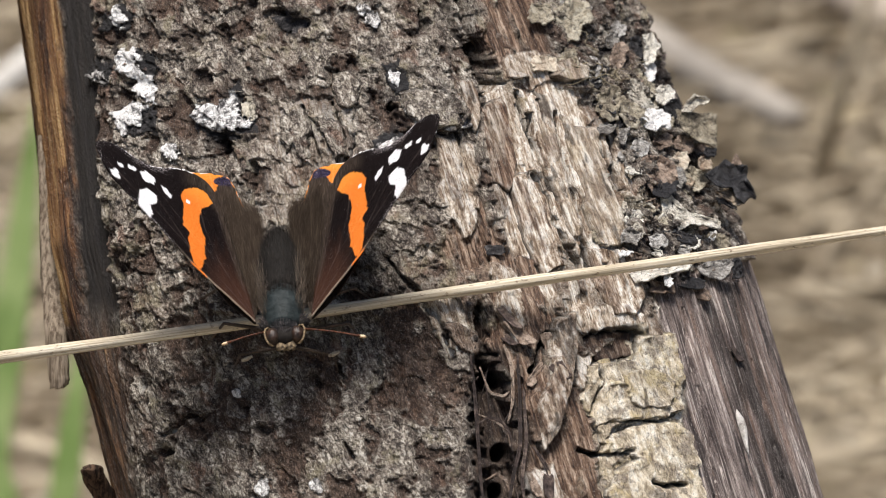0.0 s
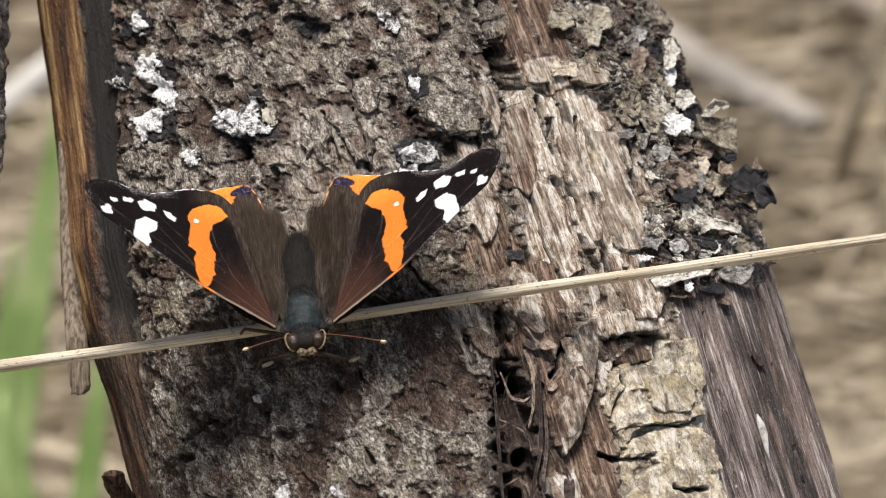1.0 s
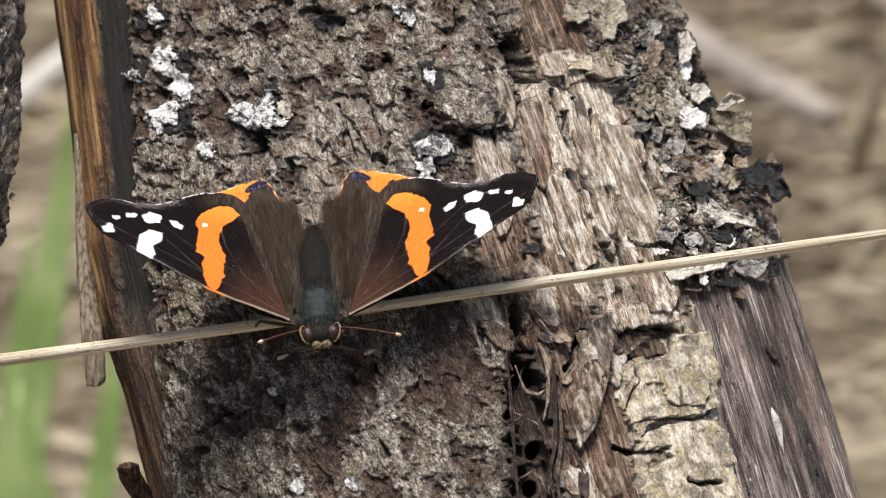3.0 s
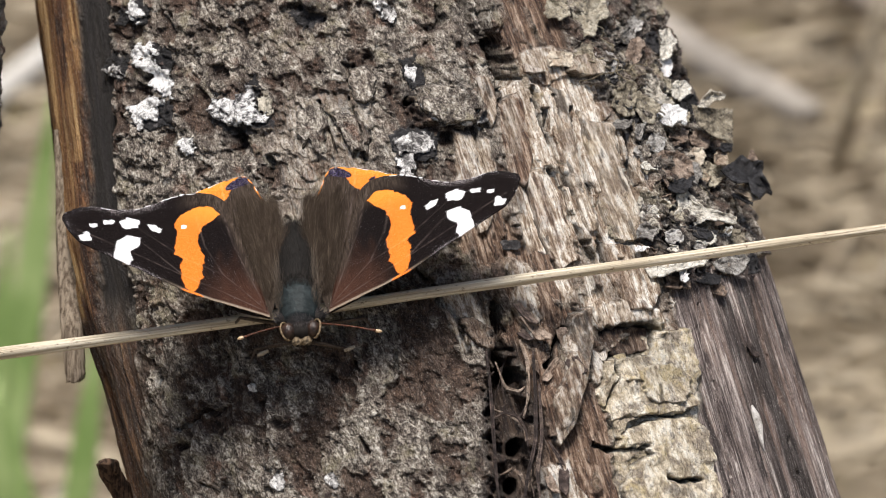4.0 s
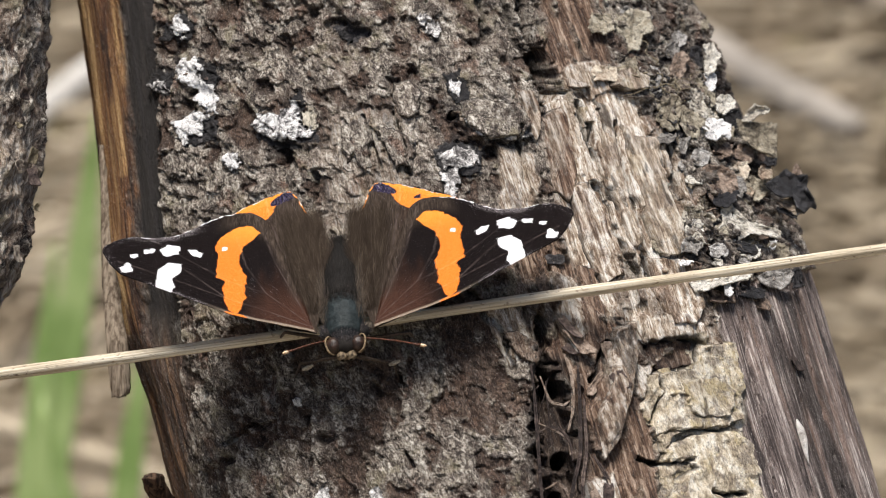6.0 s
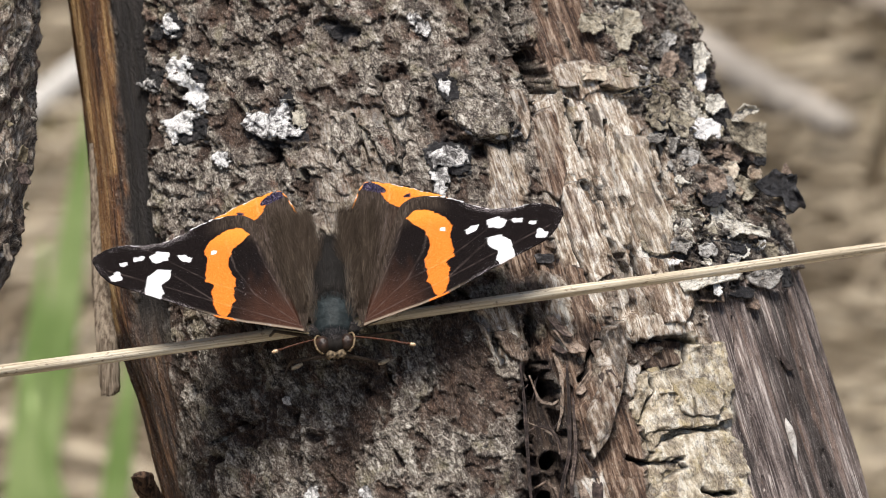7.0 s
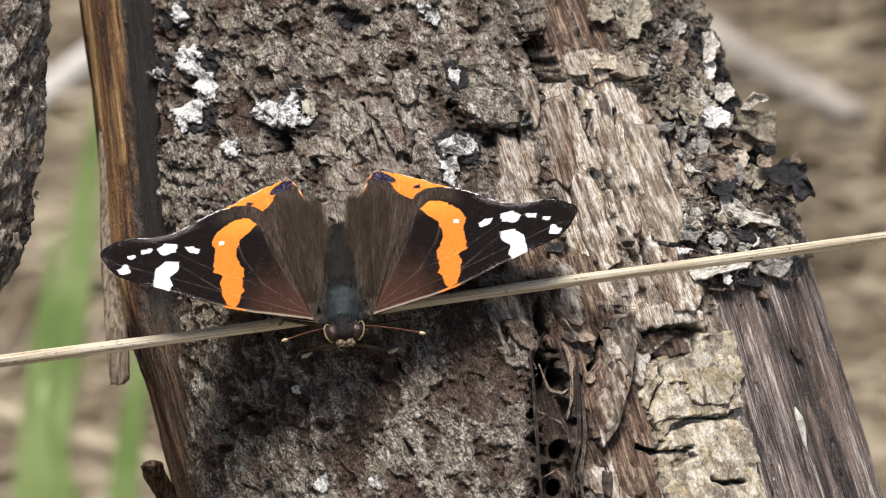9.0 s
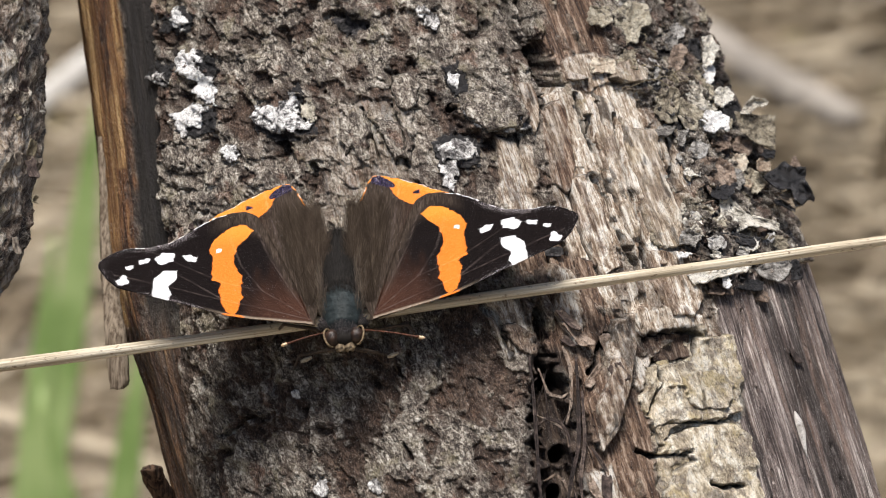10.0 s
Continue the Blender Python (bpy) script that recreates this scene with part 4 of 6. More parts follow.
# ---- lichens ----
def lichen(x, y, w, h, mat, label, seed=0, high=0.5, grip=0.0, gaps=0.25, pts=None):
    """A crust that follows the bark under it, with a ragged edge and gaps; pts gives it an outline."""
    if pts:
        xx, yy = cells(pts, 12, 1.7)
        body = inside_by(xx, yy, pts) / 11 + 0.25
    else:
        nx, ny = max(14, int(w * 1.7 / 2.2)), max(14, int(h * 1.7 / 2.2))
        gx, gy = np.meshgrid(np.linspace(-0.85, 0.85, nx), np.linspace(-0.85, 0.85, ny), indexing="xy")
        xx, yy = x + gx * w, y + gy * h
        body = 1.2 - np.hypot(gx, gy) / 0.5
    n = fbm(xx / 22, yy / 22, 5, seed + 3, 0.62) if not pts else fbm(xx / 9, yy / 9, 4, seed + 3, 0.62)
    body = body + (2.0 if not pts else 1.9) * (n - 0.5) - 1.8 * gaps * smooth(0.6, 0.75, fbm(xx / 11, yy / 11, 3, seed + 9))
    high = 0.6 * high
    lift = np.where(body > 0, high * (0.35 + smooth(0, 0.5, body) * 0.5 + 0.5 * (fbm(xx / 6, yy / 6, 4, seed + 5) - 0.4)), -0.5) * 0.001
    v, f, use, _ = crust(xx, yy, body, lift + grip * 0.001)
    c = v.mean(0)
    me = mesh_of("lichen", v - c, f, [mat])
    grain(me, rim=np.clip(body, 0, 1).ravel()[use])
    ob = tagged(new("lichen", me), label, "lichen", "lichens on the trunk")
    ob.matrix_world = PLAN @ Matrix.Translation(c)


PALE, GREY, BLACK = "crusty white lichen patch on grey bark", "crumbly grey lichen patch on grey bark", "black curled lichen lobe on bark"
OLIVE = "dry olive-grey leafy lichen on bark"
for k, (mat, label, high, pts) in enumerate((
        (LICHEN_BLACK, BLACK, 0.8, [(286, 62), (292, 44), (304, 36), (312, 22), (328, 20), (342, 44), (332, 70), (314, 68)]),
        (LICHEN_WHITE, PALE, 1.1, [(306, 44), (314, 26), (324, 26), (338, 48), (324, 62), (313, 58)]),
        (LICHEN_BLACK, BLACK, 0.7, [(252, 142), (264, 126), (286, 118), (308, 126), (312, 150), (298, 162), (268, 160)]),
        (LICHEN_GREY, GREY, 1.0, [(258, 146), (272, 136), (296, 140), (302, 154), (276, 158)]),
        (LICHEN_BLACK, BLACK, 0.6, [(346, 98), (372, 104), (384, 130), (374, 152), (352, 140)]),
        (LICHEN_WHITE, PALE, 0.9, [(320, 102), (344, 96), (358, 110), (347, 122), (353, 140), (374, 150), (388, 166), (384, 196), (368, 190), (352, 178), (338, 170), (344, 152), (328, 142), (310, 132)]),
        (LICHEN_BLACK, BLACK, 0.5, [(322, 206), (366, 198), (388, 208), (384, 234), (354, 244), (332, 260), (318, 236)]),
        (LICHEN_WHITE, PALE, 1.0, [(318, 206), (344, 188), (368, 199), (362, 216), (354, 236), (340, 234), (332, 256), (322, 242), (314, 228)]),
        (LICHEN_BLACK, BLACK, 0.5, [(446, 222), (478, 236), (520, 236), (556, 226), (558, 246), (520, 256), (484, 256), (458, 240)]),
        (LICHEN_BLACK, BLACK, 0.5, [(508, 164), (526, 154), (536, 172), (528, 196), (514, 186)]),
        (LICHEN_WHITE, PALE, 1.1, [(444, 214), (460, 192), (488, 197), (508, 188), (512, 172), (525, 176), (526, 202), (536, 222), (552, 228), (548, 238), (520, 238), (492, 246), (470, 236), (452, 226)]),
        (LICHEN_WHITE, PALE, 0.8, [(402, 272), (412, 265), (424, 276), (429, 291), (414, 295), (404, 285)]),
        (LICHEN_GREY, GREY, 0.8, [(730, 24), (746, 18), (758, 34), (770, 48), (764, 58), (746, 48)]),
        (LICHEN_BLACK, BLACK, 0.6, [(776, 128), (800, 120), (818, 140), (822, 168), (800, 174), (782, 150)]),
        (LICHEN_WHITE, PALE, 0.9, [(786, 138), (800, 138), (812, 158), (802, 166), (790, 152)]),
        (LICHEN_GREY, GREY, 1.1, [(812, 206), (838, 212), (868, 220), (890, 210), (920, 206), (928, 234), (906, 240), (880, 238), (852, 240), (826, 228)]),
        (LICHEN_BLACK, BLACK, 0.7, [(760, 262), (800, 246), (846, 256), (842, 300), (804, 306), (770, 300)]),
        (LICHEN_GREY, GREY, 1.2, [(768, 266), (800, 252), (832, 260), (836, 280), (818, 292), (796, 288), (778, 296)]),
        (LICHEN_GREY, GREY, 1.0, [(772, 300), (800, 296), (806, 318), (796, 346), (782, 338)]),
        (LICHEN_BLACK, BLACK, 0.5, [(580, 40), (620, 30), (650, 44), (640, 66), (604, 70)]),
        (LICHEN_OLIVE, OLIVE, 0.6, [(530, 194), (546, 184), (556, 196), (552, 222), (536, 220)]))):
    lichen(0, 0, 0, 0, mat, label, seed=1 + 3 * k, high=high, grip=0.15 if mat is LICHEN_WHITE or mat is LICHEN_GREY else 0.0, pts=pts)

for k, (x, y, w, h) in enumerate(((572, 872, 20, 26), (662, 868, 24, 22), (524, 705, 14, 14), (690, 545, 30, 14))):
    lichen(x, y, w, h, LICHEN_GREY, GREY, seed=40 + k)

# loose curled plates: over the lichened shoulder, then single large ones
GREY_SIDE = [(290, -60), (870, -60), (900, 220), (900, 420), (930, 640), (910, 940), (390, 940), (340, 640)]
BROWN_SIDE = [(930, 430), (1000, 480), (1120, 640), (1130, 760), (1160, 930), (1010, 930), (940, 620)]


def scatter(count, pts, mats, size, tall, curl, lean, seed, loose=0.0, lift=0.0002):
    g = np.random.default_rng(seed)
    P = np.array(pts)
    done = 0
    while done < count:
        x, y = g.uniform(P[:, 0].min(), P[:, 0].max()), g.uniform(P[:, 1].min(), P[:, 1].max())
        if inside_by(np.array([x]), np.array([y]), pts)[0] < 0:
            continue
        w = g.uniform(*size)
        bark_flake(x, y, w, w * g.uniform(*tall), mats[g.integers(len(mats))], g.normal(0, 22), g.uniform(*curl) * 0.001, lift, g.uniform(*lean), int(g.integers(1000)), loose * g.random())
        done += 1


scatter(22, GREY_SIDE, [FLAKE_DARK, FLAKE_DARK, PLATE_BROWN], (7, 16), (0.8, 2.2), (0.2, 1.0), (0, 9), 2)
scatter(16, BROWN_SIDE, [FLAKE_DARK, PLATE_BROWN], (12, 30), (1.5, 3.6), (0.3, 1.2), (0, 10), 4)
bark_flake(975, 455, 42, 26, LICHEN_BLACK, 0, 0.0003, 0.0004, 3, 22)
bark_flake(1395, 640, 26, 40, FLAKE_DARK, 20, 0.00075, 0.0004, 5, 23)


# ---- torn plates over the lichened shoulder ----



def sheet(mat, pts, tip=0.5, curl=0.6, lift=0.9, seed=0, ragged=13.0, label=""):
    """A thin torn plate with the outline pts: its lower edge stands off by tip, its rim curls by up to curl, in mm."""
    P = np.array(pts, float)
    c = (P.min(0) + P.max(0)) / 2
    loop = np.vstack([P, P[:1]])
    run = np.concatenate([[0], np.cumsum(np.hypot(*np.diff(loop, axis=0).T))])
    n = int(np.clip(run[-1] / 2.2, 36, 130))
    q = np.linspace(0, run[-1], n, endpoint=False)
    rim = np.stack([np.interp(q, run, loop[:, k]) for k in (0, 1)], -1)
    rim = rim + ragged * np.stack([fbm(rim[:, 0] / 11, rim[:, 1] / 11, 4, seed + k, 0.75) - 0.5 for k in (0, 3)], -1)
    f = np.linspace(0.01, 1, 11)[:, None, None] ** 0.8
    xy = c + (rim[None] - c) * f
    x, y, r = xy[..., 0], xy[..., 1], f[..., 0] + 0 * xy[..., 0]
    phi, Y = trunk_spot(c[0], c[1])
    cx, rad, cz = trunk_axis(Y)
    phi = min(float(phi), 1.15)
    z = cz + rad * math.cos(phi) + float(trunk_height(np.array([phi]), np.array([float(Y)]), "soft")[0])
    z = z - 0.6 * math.tan(min(phi, 0.95)) * (x - c[0]) * CELL + TILT * (y - c[1]) * CELL
    up = lift + tip * (y - c[1]) / np.ptp(P[:, 1]) * 2 + curl * smooth(0.55, 1.05, r) * (2.4 * fbm(x / 26, y / 26, 2, seed + 5) - 0.7)
    up = up + 1.3 * (fbm(x / 15, y / 15, 4, seed + 7, 0.6) - 0.5) + 0.25 * (fbm(x / 4, y / 4, 3, seed + 8) - 0.5)
    v, g = shell(plan(x, y, z + up * 0.001)[:, ::-1], np.full(x.shape, 0.00018), True)
    o = v.mean(0)
    part("bark_plate", mesh_of("bark_plate", v - o, g, [mat]), TRUNK, label, Matrix.Translation(o))


def oval(x, y, w, h, turn, seed):
    """A loose squarish outline of that size round a point."""
    g = np.random.default_rng(900 + seed)
    k, a = math.radians(turn), np.sort(np.linspace(0, 6.283, 9, endpoint=False) + g.normal(0, 0.2, 9))
    r = 1 / np.maximum(np.abs(np.cos(a)), np.abs(np.sin(a))) ** 0.7 * g.uniform(0.78, 1.08, 9)
    px, py = r * np.cos(a) * w / 2, r * np.sin(a) * h / 2
    return [(x + u * math.cos(k) - v * math.sin(k), y + u * math.sin(k) + v * math.cos(k)) for u, v in zip(px, py)]


# a dark bed of small scraps under the large plates
g = np.random.default_rng(21)
for k in range(58):
    y = g.uniform(20, 512)
    x = np.interp(y, [0, 110, 250, 420, 510], [1150, 1160, 1225, 1245, 1270]) + g.uniform(-0.42, 0.5) * np.interp(y, [0, 110, 300, 510], [110, 110, 170, 230])
    w = g.uniform(18, 46)
    sheet((PLATE_OLIVE, PLATE_BLACK, PLATE_GREY, PLATE_OLIVE, PLATE_BROWN, PLATE_GREY, PLATE_CREAM, FLAKE_TAN)[k % 8], oval(x, y, w, w * g.uniform(0.5, 1.1), g.uniform(-40, 40), k), g.uniform(0.1, 0.7), g.uniform(0.2, 0.9), g.uniform(-0.1, 0.6), k)
# flaps of peeling grey bark above the butterfly
FLAP = "peeling flap of pinkish grey bark"
for k, (high, pts) in enumerate((
        (0.6, [(598, 216), (622, 207), (650, 206), (652, 250), (648, 300), (632, 288), (622, 268), (612, 282), (602, 250)]),
        (0.9, [(656, 214), (690, 222), (716, 234), (726, 262), (722, 294), (706, 286), (700, 296), (684, 268), (668, 244)]),
        (0.6, [(690, 146), (716, 138), (736, 160), (734, 196), (716, 204), (700, 196), (688, 172)]),
        (1.3, [(806, 176), (846, 168), (904, 182), (926, 214), (912, 238), (884, 236), (858, 244), (832, 226), (812, 206)]))):
    bark_plate("bark_flap", pts, high, 141 + 2 * k, 0.5, 14, FLAP, bare=0.0)
# the upper shoulder
sheet(PLATE_OLIVE, oval(1056, 38, 52, 40, -10, 1), 0.6, 0.6, 0.9, 101)
sheet(PLATE_OLIVE, [(1078, 30), (1110, 10), (1142, 18), (1146, 50), (1130, 60), (1122, 84), (1100, 90), (1086, 62)], 0.7, 0.6, 1.2, 103)
sheet(FLAKE_TAN, oval(1061, 127, 54, 30, 3, 2), 0.5, 0.4, 0.9, 105, label="small tan bark plate")
sheet(PLATE_OLIVE, oval(1107, 123, 42, 52, 8, 3), 0.6, 0.5, 1.2, 107)
sheet(PLATE_BROWN, oval(1196, 108, 30, 50, 20, 4), 0.6, 0.6, 1.4, 109)
sheet(PLATE_BLACK, oval(1224, 98, 26, 54, 8, 5), 0.3, 0.8, 1.3, 111)
sheet(PLATE_CREAM, [(1238, 75), (1256, 70), (1266, 94), (1258, 116), (1246, 132), (1236, 118), (1243, 98)], 0.5, 0.9, 1.8, 113, label="cream papery plate on a black rim")
sheet(PLATE_WHITE, oval(1246, 140, 30, 36, 15, 6), 0.3, 0.5, 1.9, 115, label="white papery plate")
sheet(PLATE_OLIVE, oval(1240, 38, 18, 24, 10, 7), 0.4, 0.8, 1.5, 117)
sheet(PLATE_OLIVE, oval(1178, 196, 48, 66, 15, 8), 0.5, 0.7, 0.9, 119)
sheet(PLATE_OLIVE, oval(1213, 214, 50, 42, 20, 9), 0.8, 0.5, 1.3, 121)
sheet(PLATE_CREAM, [(1200, 156), (1216, 150), (1233, 160), (1241, 180), (1262, 200), (1268, 216), (1246, 222), (1228, 212), (1220, 194), (1210, 186)], 0.5, 0.6, 1.5, 123, label="cream papery plate")
sheet(PLATE_WHITE, [(1223, 217), (1234, 207), (1246, 202), (1260, 208), (1270, 204), (1284, 218), (1288, 240), (1268, 236), (1262, 246), (1248, 240), (1236, 232)], 0.7, 0.7, 2.1, 125, label="bright white papery plate")
sheet(PLATE_WHITE, oval(1258, 224, 56, 36, 8, 36), 0.6, 0.4, 2.4, 126)
sheet(PLATE_CREAM, oval(1274, 181, 36, 34, 10, 10), 0.3, 0.6, 1.6, 127, label="cream papery plate")
sheet(PLATE_BLACK, oval(1290, 208, 34, 40, -20, 11), 0.2, 0.5, 0.9, 129)
sheet(PLATE_GREY, oval(1172, 240, 40, 20, 5, 12), 0.6, 0.6, 1.2, 131)
sheet(PLATE_GREY, oval(1202, 253, 20, 32, 10, 13), 0.4, 0.5, 1.2, 133)
# the loose square plate and its scraps
sheet(PLATE_OLIVE, [(1295, 206), (1318, 209), (1341, 212), (1366, 213), (1367, 250), (1366, 277), (1350, 268), (1330, 262), (1314, 247), (1303, 240)], 0.3, 0.5, 1.4, 135, 6, "square olive bark plate standing off the trunk")
sheet(PLATE_CREAM, [(1304, 210), (1314, 192), (1326, 179), (1340, 182), (1356, 187), (1350, 197), (1334, 199), (1322, 212)], 0.5, 1.0, 1.9, 137, 5, "pale curled scrap")
sheet(PLATE_BLACK, oval(1355, 280, 26, 22, 25, 14), 0.3, 0.4, 0.9, 139)
sheet(PLATE_GREY, oval(1230, 272, 38, 32, 10, 15), 0.6, 0.5, 1.0, 141)
sheet(PLATE_BROWN, oval(1272, 264, 38, 30, 5, 16), 0.6, 0.6, 1.2, 143)
sheet(PLATE_BROWN, oval(1309, 267, 38, 34, 20, 17), 0.5, 0.5, 0.9, 145)
sheet(FLAKE_TAN, oval(1346, 300, 28, 30, 10, 18), 0.4, 0.7, 1.5, 147)
sheet(PLATE_BROWN, [(1226, 300), (1245, 285), (1270, 288), (1292, 300), (1298, 326), (1294, 350), (1270, 358), (1252, 354), (1242, 334)], 1.0, 0.6, 1.5, 149, 8, "brown plate with a charred lower edge")
sheet(PLATE_BLACK, [(1240, 336), (1262, 342), (1282, 334), (1300, 332), (1296, 352), (1276, 363), (1254, 357)], 0.8, 0.6, 2.0, 151)
sheet(PLATE_OLIVE, oval(1326, 330, 50, 44, 10, 20), 0.7, 0.6, 1.2, 153)
# the black curl that stands out from the flank
sheet(PLATE_BLACK, [(1344, 322), (1366, 308), (1381, 294), (1394, 302), (1421, 304), (1421, 326), (1433, 346), (1437, 364), (1424, 362), (1414, 374), (1402, 362), (1396, 344), (1370, 344)], 0.6, 1.4, 2.0, 155, 5, "black curled bark plate standing out from the flank")
sheet(FLAKE_TAN, [(1364, 350), (1386, 346), (1400, 340), (1406, 360), (1416, 372), (1404, 377), (1384, 366)], 0.5, 0.7, 1.0, 157, 5, "tan inner face of a curled plate")
sheet(PLATE_BLACK, oval(1386, 371, 46, 10, 22, 21), 0.4, 0.5, 0.8, 159)
sheet(PLATE_BROWN, [(1394, 304), (1400, 283), (1410, 297), (1411, 306)], 0.2, 0.3, 1.4, 161, 3)
# the lower plates, above and below the stalk
sheet(PLATE_CREAM, [(1266, 356), (1282, 352), (1296, 374), (1312, 385), (1332, 392), (1362, 397), (1376, 405), (1374, 418), (1352, 413), (1322, 408), (1304, 420), (1285, 425), (1271, 426), (1258, 404), (1270, 390)], 1.0, 0.7, 2.2, 163, 6, "large cream papery plate with a torn lower edge")
sheet(PLATE_CREAM, oval(1318, 440, 46, 26, 8, 37), 0.5, 0.5, 1.5, 164)
sheet(PLATE_GREY, oval(1264, 438, 40, 26, -8, 38), 0.5, 0.5, 1.4, 166)
sheet(PLATE_WHITE, oval(1359, 430, 14, 22, -12, 22), 0.3, 0.3, 1.7, 165)
sheet(PLATE_BLACK, oval(1300, 432, 96, 26, 6, 23), 0.3, 0.5, 0.7, 167)
sheet(PLATE_GREY, oval(1216, 430, 40, 34, 10, 24), 0.6, 0.7, 1.3, 169)
sheet(PLATE_WHITE, oval(1204, 460, 26, 13, 4, 25), 0.3, 0.6, 1.6, 171, label="white papery scrap")
sheet(PLATE_BROWN, oval(1226, 463, 22, 16, 0, 26), 0.4, 0.9, 1.3, 173)
sheet(PLATE_CREAM, oval(1262, 458, 22, 18, 8, 27), 0.4, 0.5, 1.3, 175)
sheet(PLATE_GREY, oval(1306, 452, 34, 24, 10, 28), 0.5, 0.5, 1.1, 177)
sheet(PLATE_OLIVE, oval(1363, 440, 58, 34, 12, 29), 0.5, 0.5, 1.0, 179)
sheet(PLATE_CREAM, [(1212, 496), (1240, 487), (1290, 480), (1328, 476), (1318, 489), (1290, 495), (1262, 501), (1244, 509), (1222, 511)], 0.8, 0.5, 1.9, 181, 7, "cream papery plate with a crumbling edge")
sheet(PLATE_WHITE, oval(1282, 505, 18, 26, 0, 30), 0.3, 0.4, 2.2, 183, label="hanging white scrap")
sheet(PLATE_GREY, [(1330, 485), (1350, 474), (1384, 469), (1397, 478), (1391, 496), (1374, 508), (1352, 503), (1338, 497)], 0.7, 0.5, 2.0, 185, 5, "pale grey ridged plate")
sheet(PLATE_BLACK, oval(1402, 488, 20, 40, -5, 31), 0.3, 0.7, 1.2, 187)
sheet(PLATE_BROWN, oval(1270, 520, 50, 22, 8, 32), 0.5, 0.6, 0.8, 189)
sheet(PLATE_BLACK, oval(1320, 514, 60, 24, 4, 33), 0.5, 0.6, 0.9, 191)
sheet(PLATE_BROWN, oval(1336, 530, 40, 20, 20, 34), 0.5, 0.7, 0.8, 193)


def ribbon(pts, wide, mat, lift=0.0, label=""):
    """A flat strip of torn bast along a line of cells (x, y, height in mm)."""
    R = np.array(pts, float)
    s = np.linspace(0, len(R) - 1, 40)
    x, y, up = (np.interp(s, np.arange(len(R)), R[:, k]) for k in range(3))
    for _ in range(6):
        for v in (x, y, up):
            v[1:-1] = 0.5 * v[1:-1] + 0.25 * (v[:-2] + v[2:])
    tx, ty = np.gradient(x), np.gradient(y)
    n = np.hypot(tx, ty)
    half = wide * (0.35 + 0.65 * np.sin(np.linspace(0.25, 2.9, 40))) * (0.7 + 0.6 * fbm(s * 2, s * 0 + wide, 3, 4))
    k = np.linspace(-1, 1, 5)[:, None]
    X, Yy = x - ty / n * half * k, y + tx / n * half * k
    phi, Y = trunk_spot(X, Yy)
    P = trunk_point(phi, Y, (up + lift + 0.35 * k * k + 0.25 * (fbm(X / 8, Yy / 20, 3, 9) - 0.5)) * 0.001)
    v, f = shell(P, np.full(X.shape, 0.00015))
    part("bast_strip", mesh_of("bast_strip", v, f, [mat]), TRUNK, label)


BAST = "torn brown bast strip at the hollow"
ribbon([(930, 640, 0.2), (938, 700, -0.2), (944, 780, -0.3), (950, 870, -0.5), (960, 930, -0.5)], 3.1, FLAKE_DARK, 0.4, BAST)
ribbon([(946, 760, -0.5), (962, 748, 0.2), (984, 754, 0.3), (1000, 778, 0.0), (1006, 810, -0.6)], 2.5, FLAKE_DARK, 0.4, BAST)
ribbon([(940, 742, -0.4), (968, 752, 0.4), (996, 770, 0.2), (1002, 800, -0.4)], 1.9, PLATE_BROWN, 0.2, BAST)
ribbon([(1012, 640, 0.0), (1016, 716, 0.2), (1018, 800, 0.0), (1004, 860, -0.2), (996, 930, -0.6)], 3.7, FLAKE_DARK, 0.4, BAST)
ribbon([(1022, 700, 0.2), (1028, 790, 0.2), (1020, 860, 0.0), (1030, 930, 0.0)], 3.1, FLAKE_DARK, 0.4, BAST)
ribbon([(988, 620, 0.3), (1002, 660, 0.4), (1006, 720, -0.2), (998, 760, -0.8)], 3.1, PLATE_BROWN, 0.2, BAST)
ribbon([(948, 660, 0.0), (966, 706, -0.2), (990, 712, 0.0), (1004, 700, 0.0)], 2.5, PLATE_BROWN, -0.2, BAST)
ribbon([(958, 860, -0.6), (976, 848, 0.2), (992, 858, 0.3), (1000, 880, -0.2)], 2.5, PLATE_BROWN, 0.2, BAST)
ribbon([(1040, 800, 0.2), (1062, 836, 0.5), (1070, 860, 0.2)], 3.1, FLAKE_DARK, 0.3, BAST)


def fibre(k):
    """A loose curling bast fibre in the hollow."""
    g = np.random.default_rng(500 + k)
    x0, y0, n = g.uniform(928, 1036), g.uniform(590, 800), g.uniform(50, 190)
    bend, side, wave, deep = g.normal(0, 22), g.normal(0, 14), g.uniform(2, 6), g.uniform(0.3, 3.2)
    pts = []
    for s in np.linspace(0, 1, 18):
        x, y = x0 + side * s + bend * math.sin(s * 3.1) + wave * math.sin(6 * s + k) + 0.4 * wave * math.sin(15 * s + 2 * k), y0 + n * s + 8 * math.sin(5 * s + k)
        phi, Y = trunk_spot(x, y)
        pts.append(trunk_point(np.array([phi]), np.array([Y]), np.array([-0.001 * (0.3 + deep * math.sin(s * 3.1)) + 0.0003 * math.sin(8 * s + k)]))[0])
    mat = FLAKE_DARK
    part("fibre", tubes_mesh("fibre", [(pts, np.interp(np.linspace(0, 1, 18), [0, 0.3, 1], [0.5, 1, 0.3]) * g.uniform(0.05, 0.24) * 0.001)], mat, 5), TRUNK)


for k in range(7):
    fibre(k)


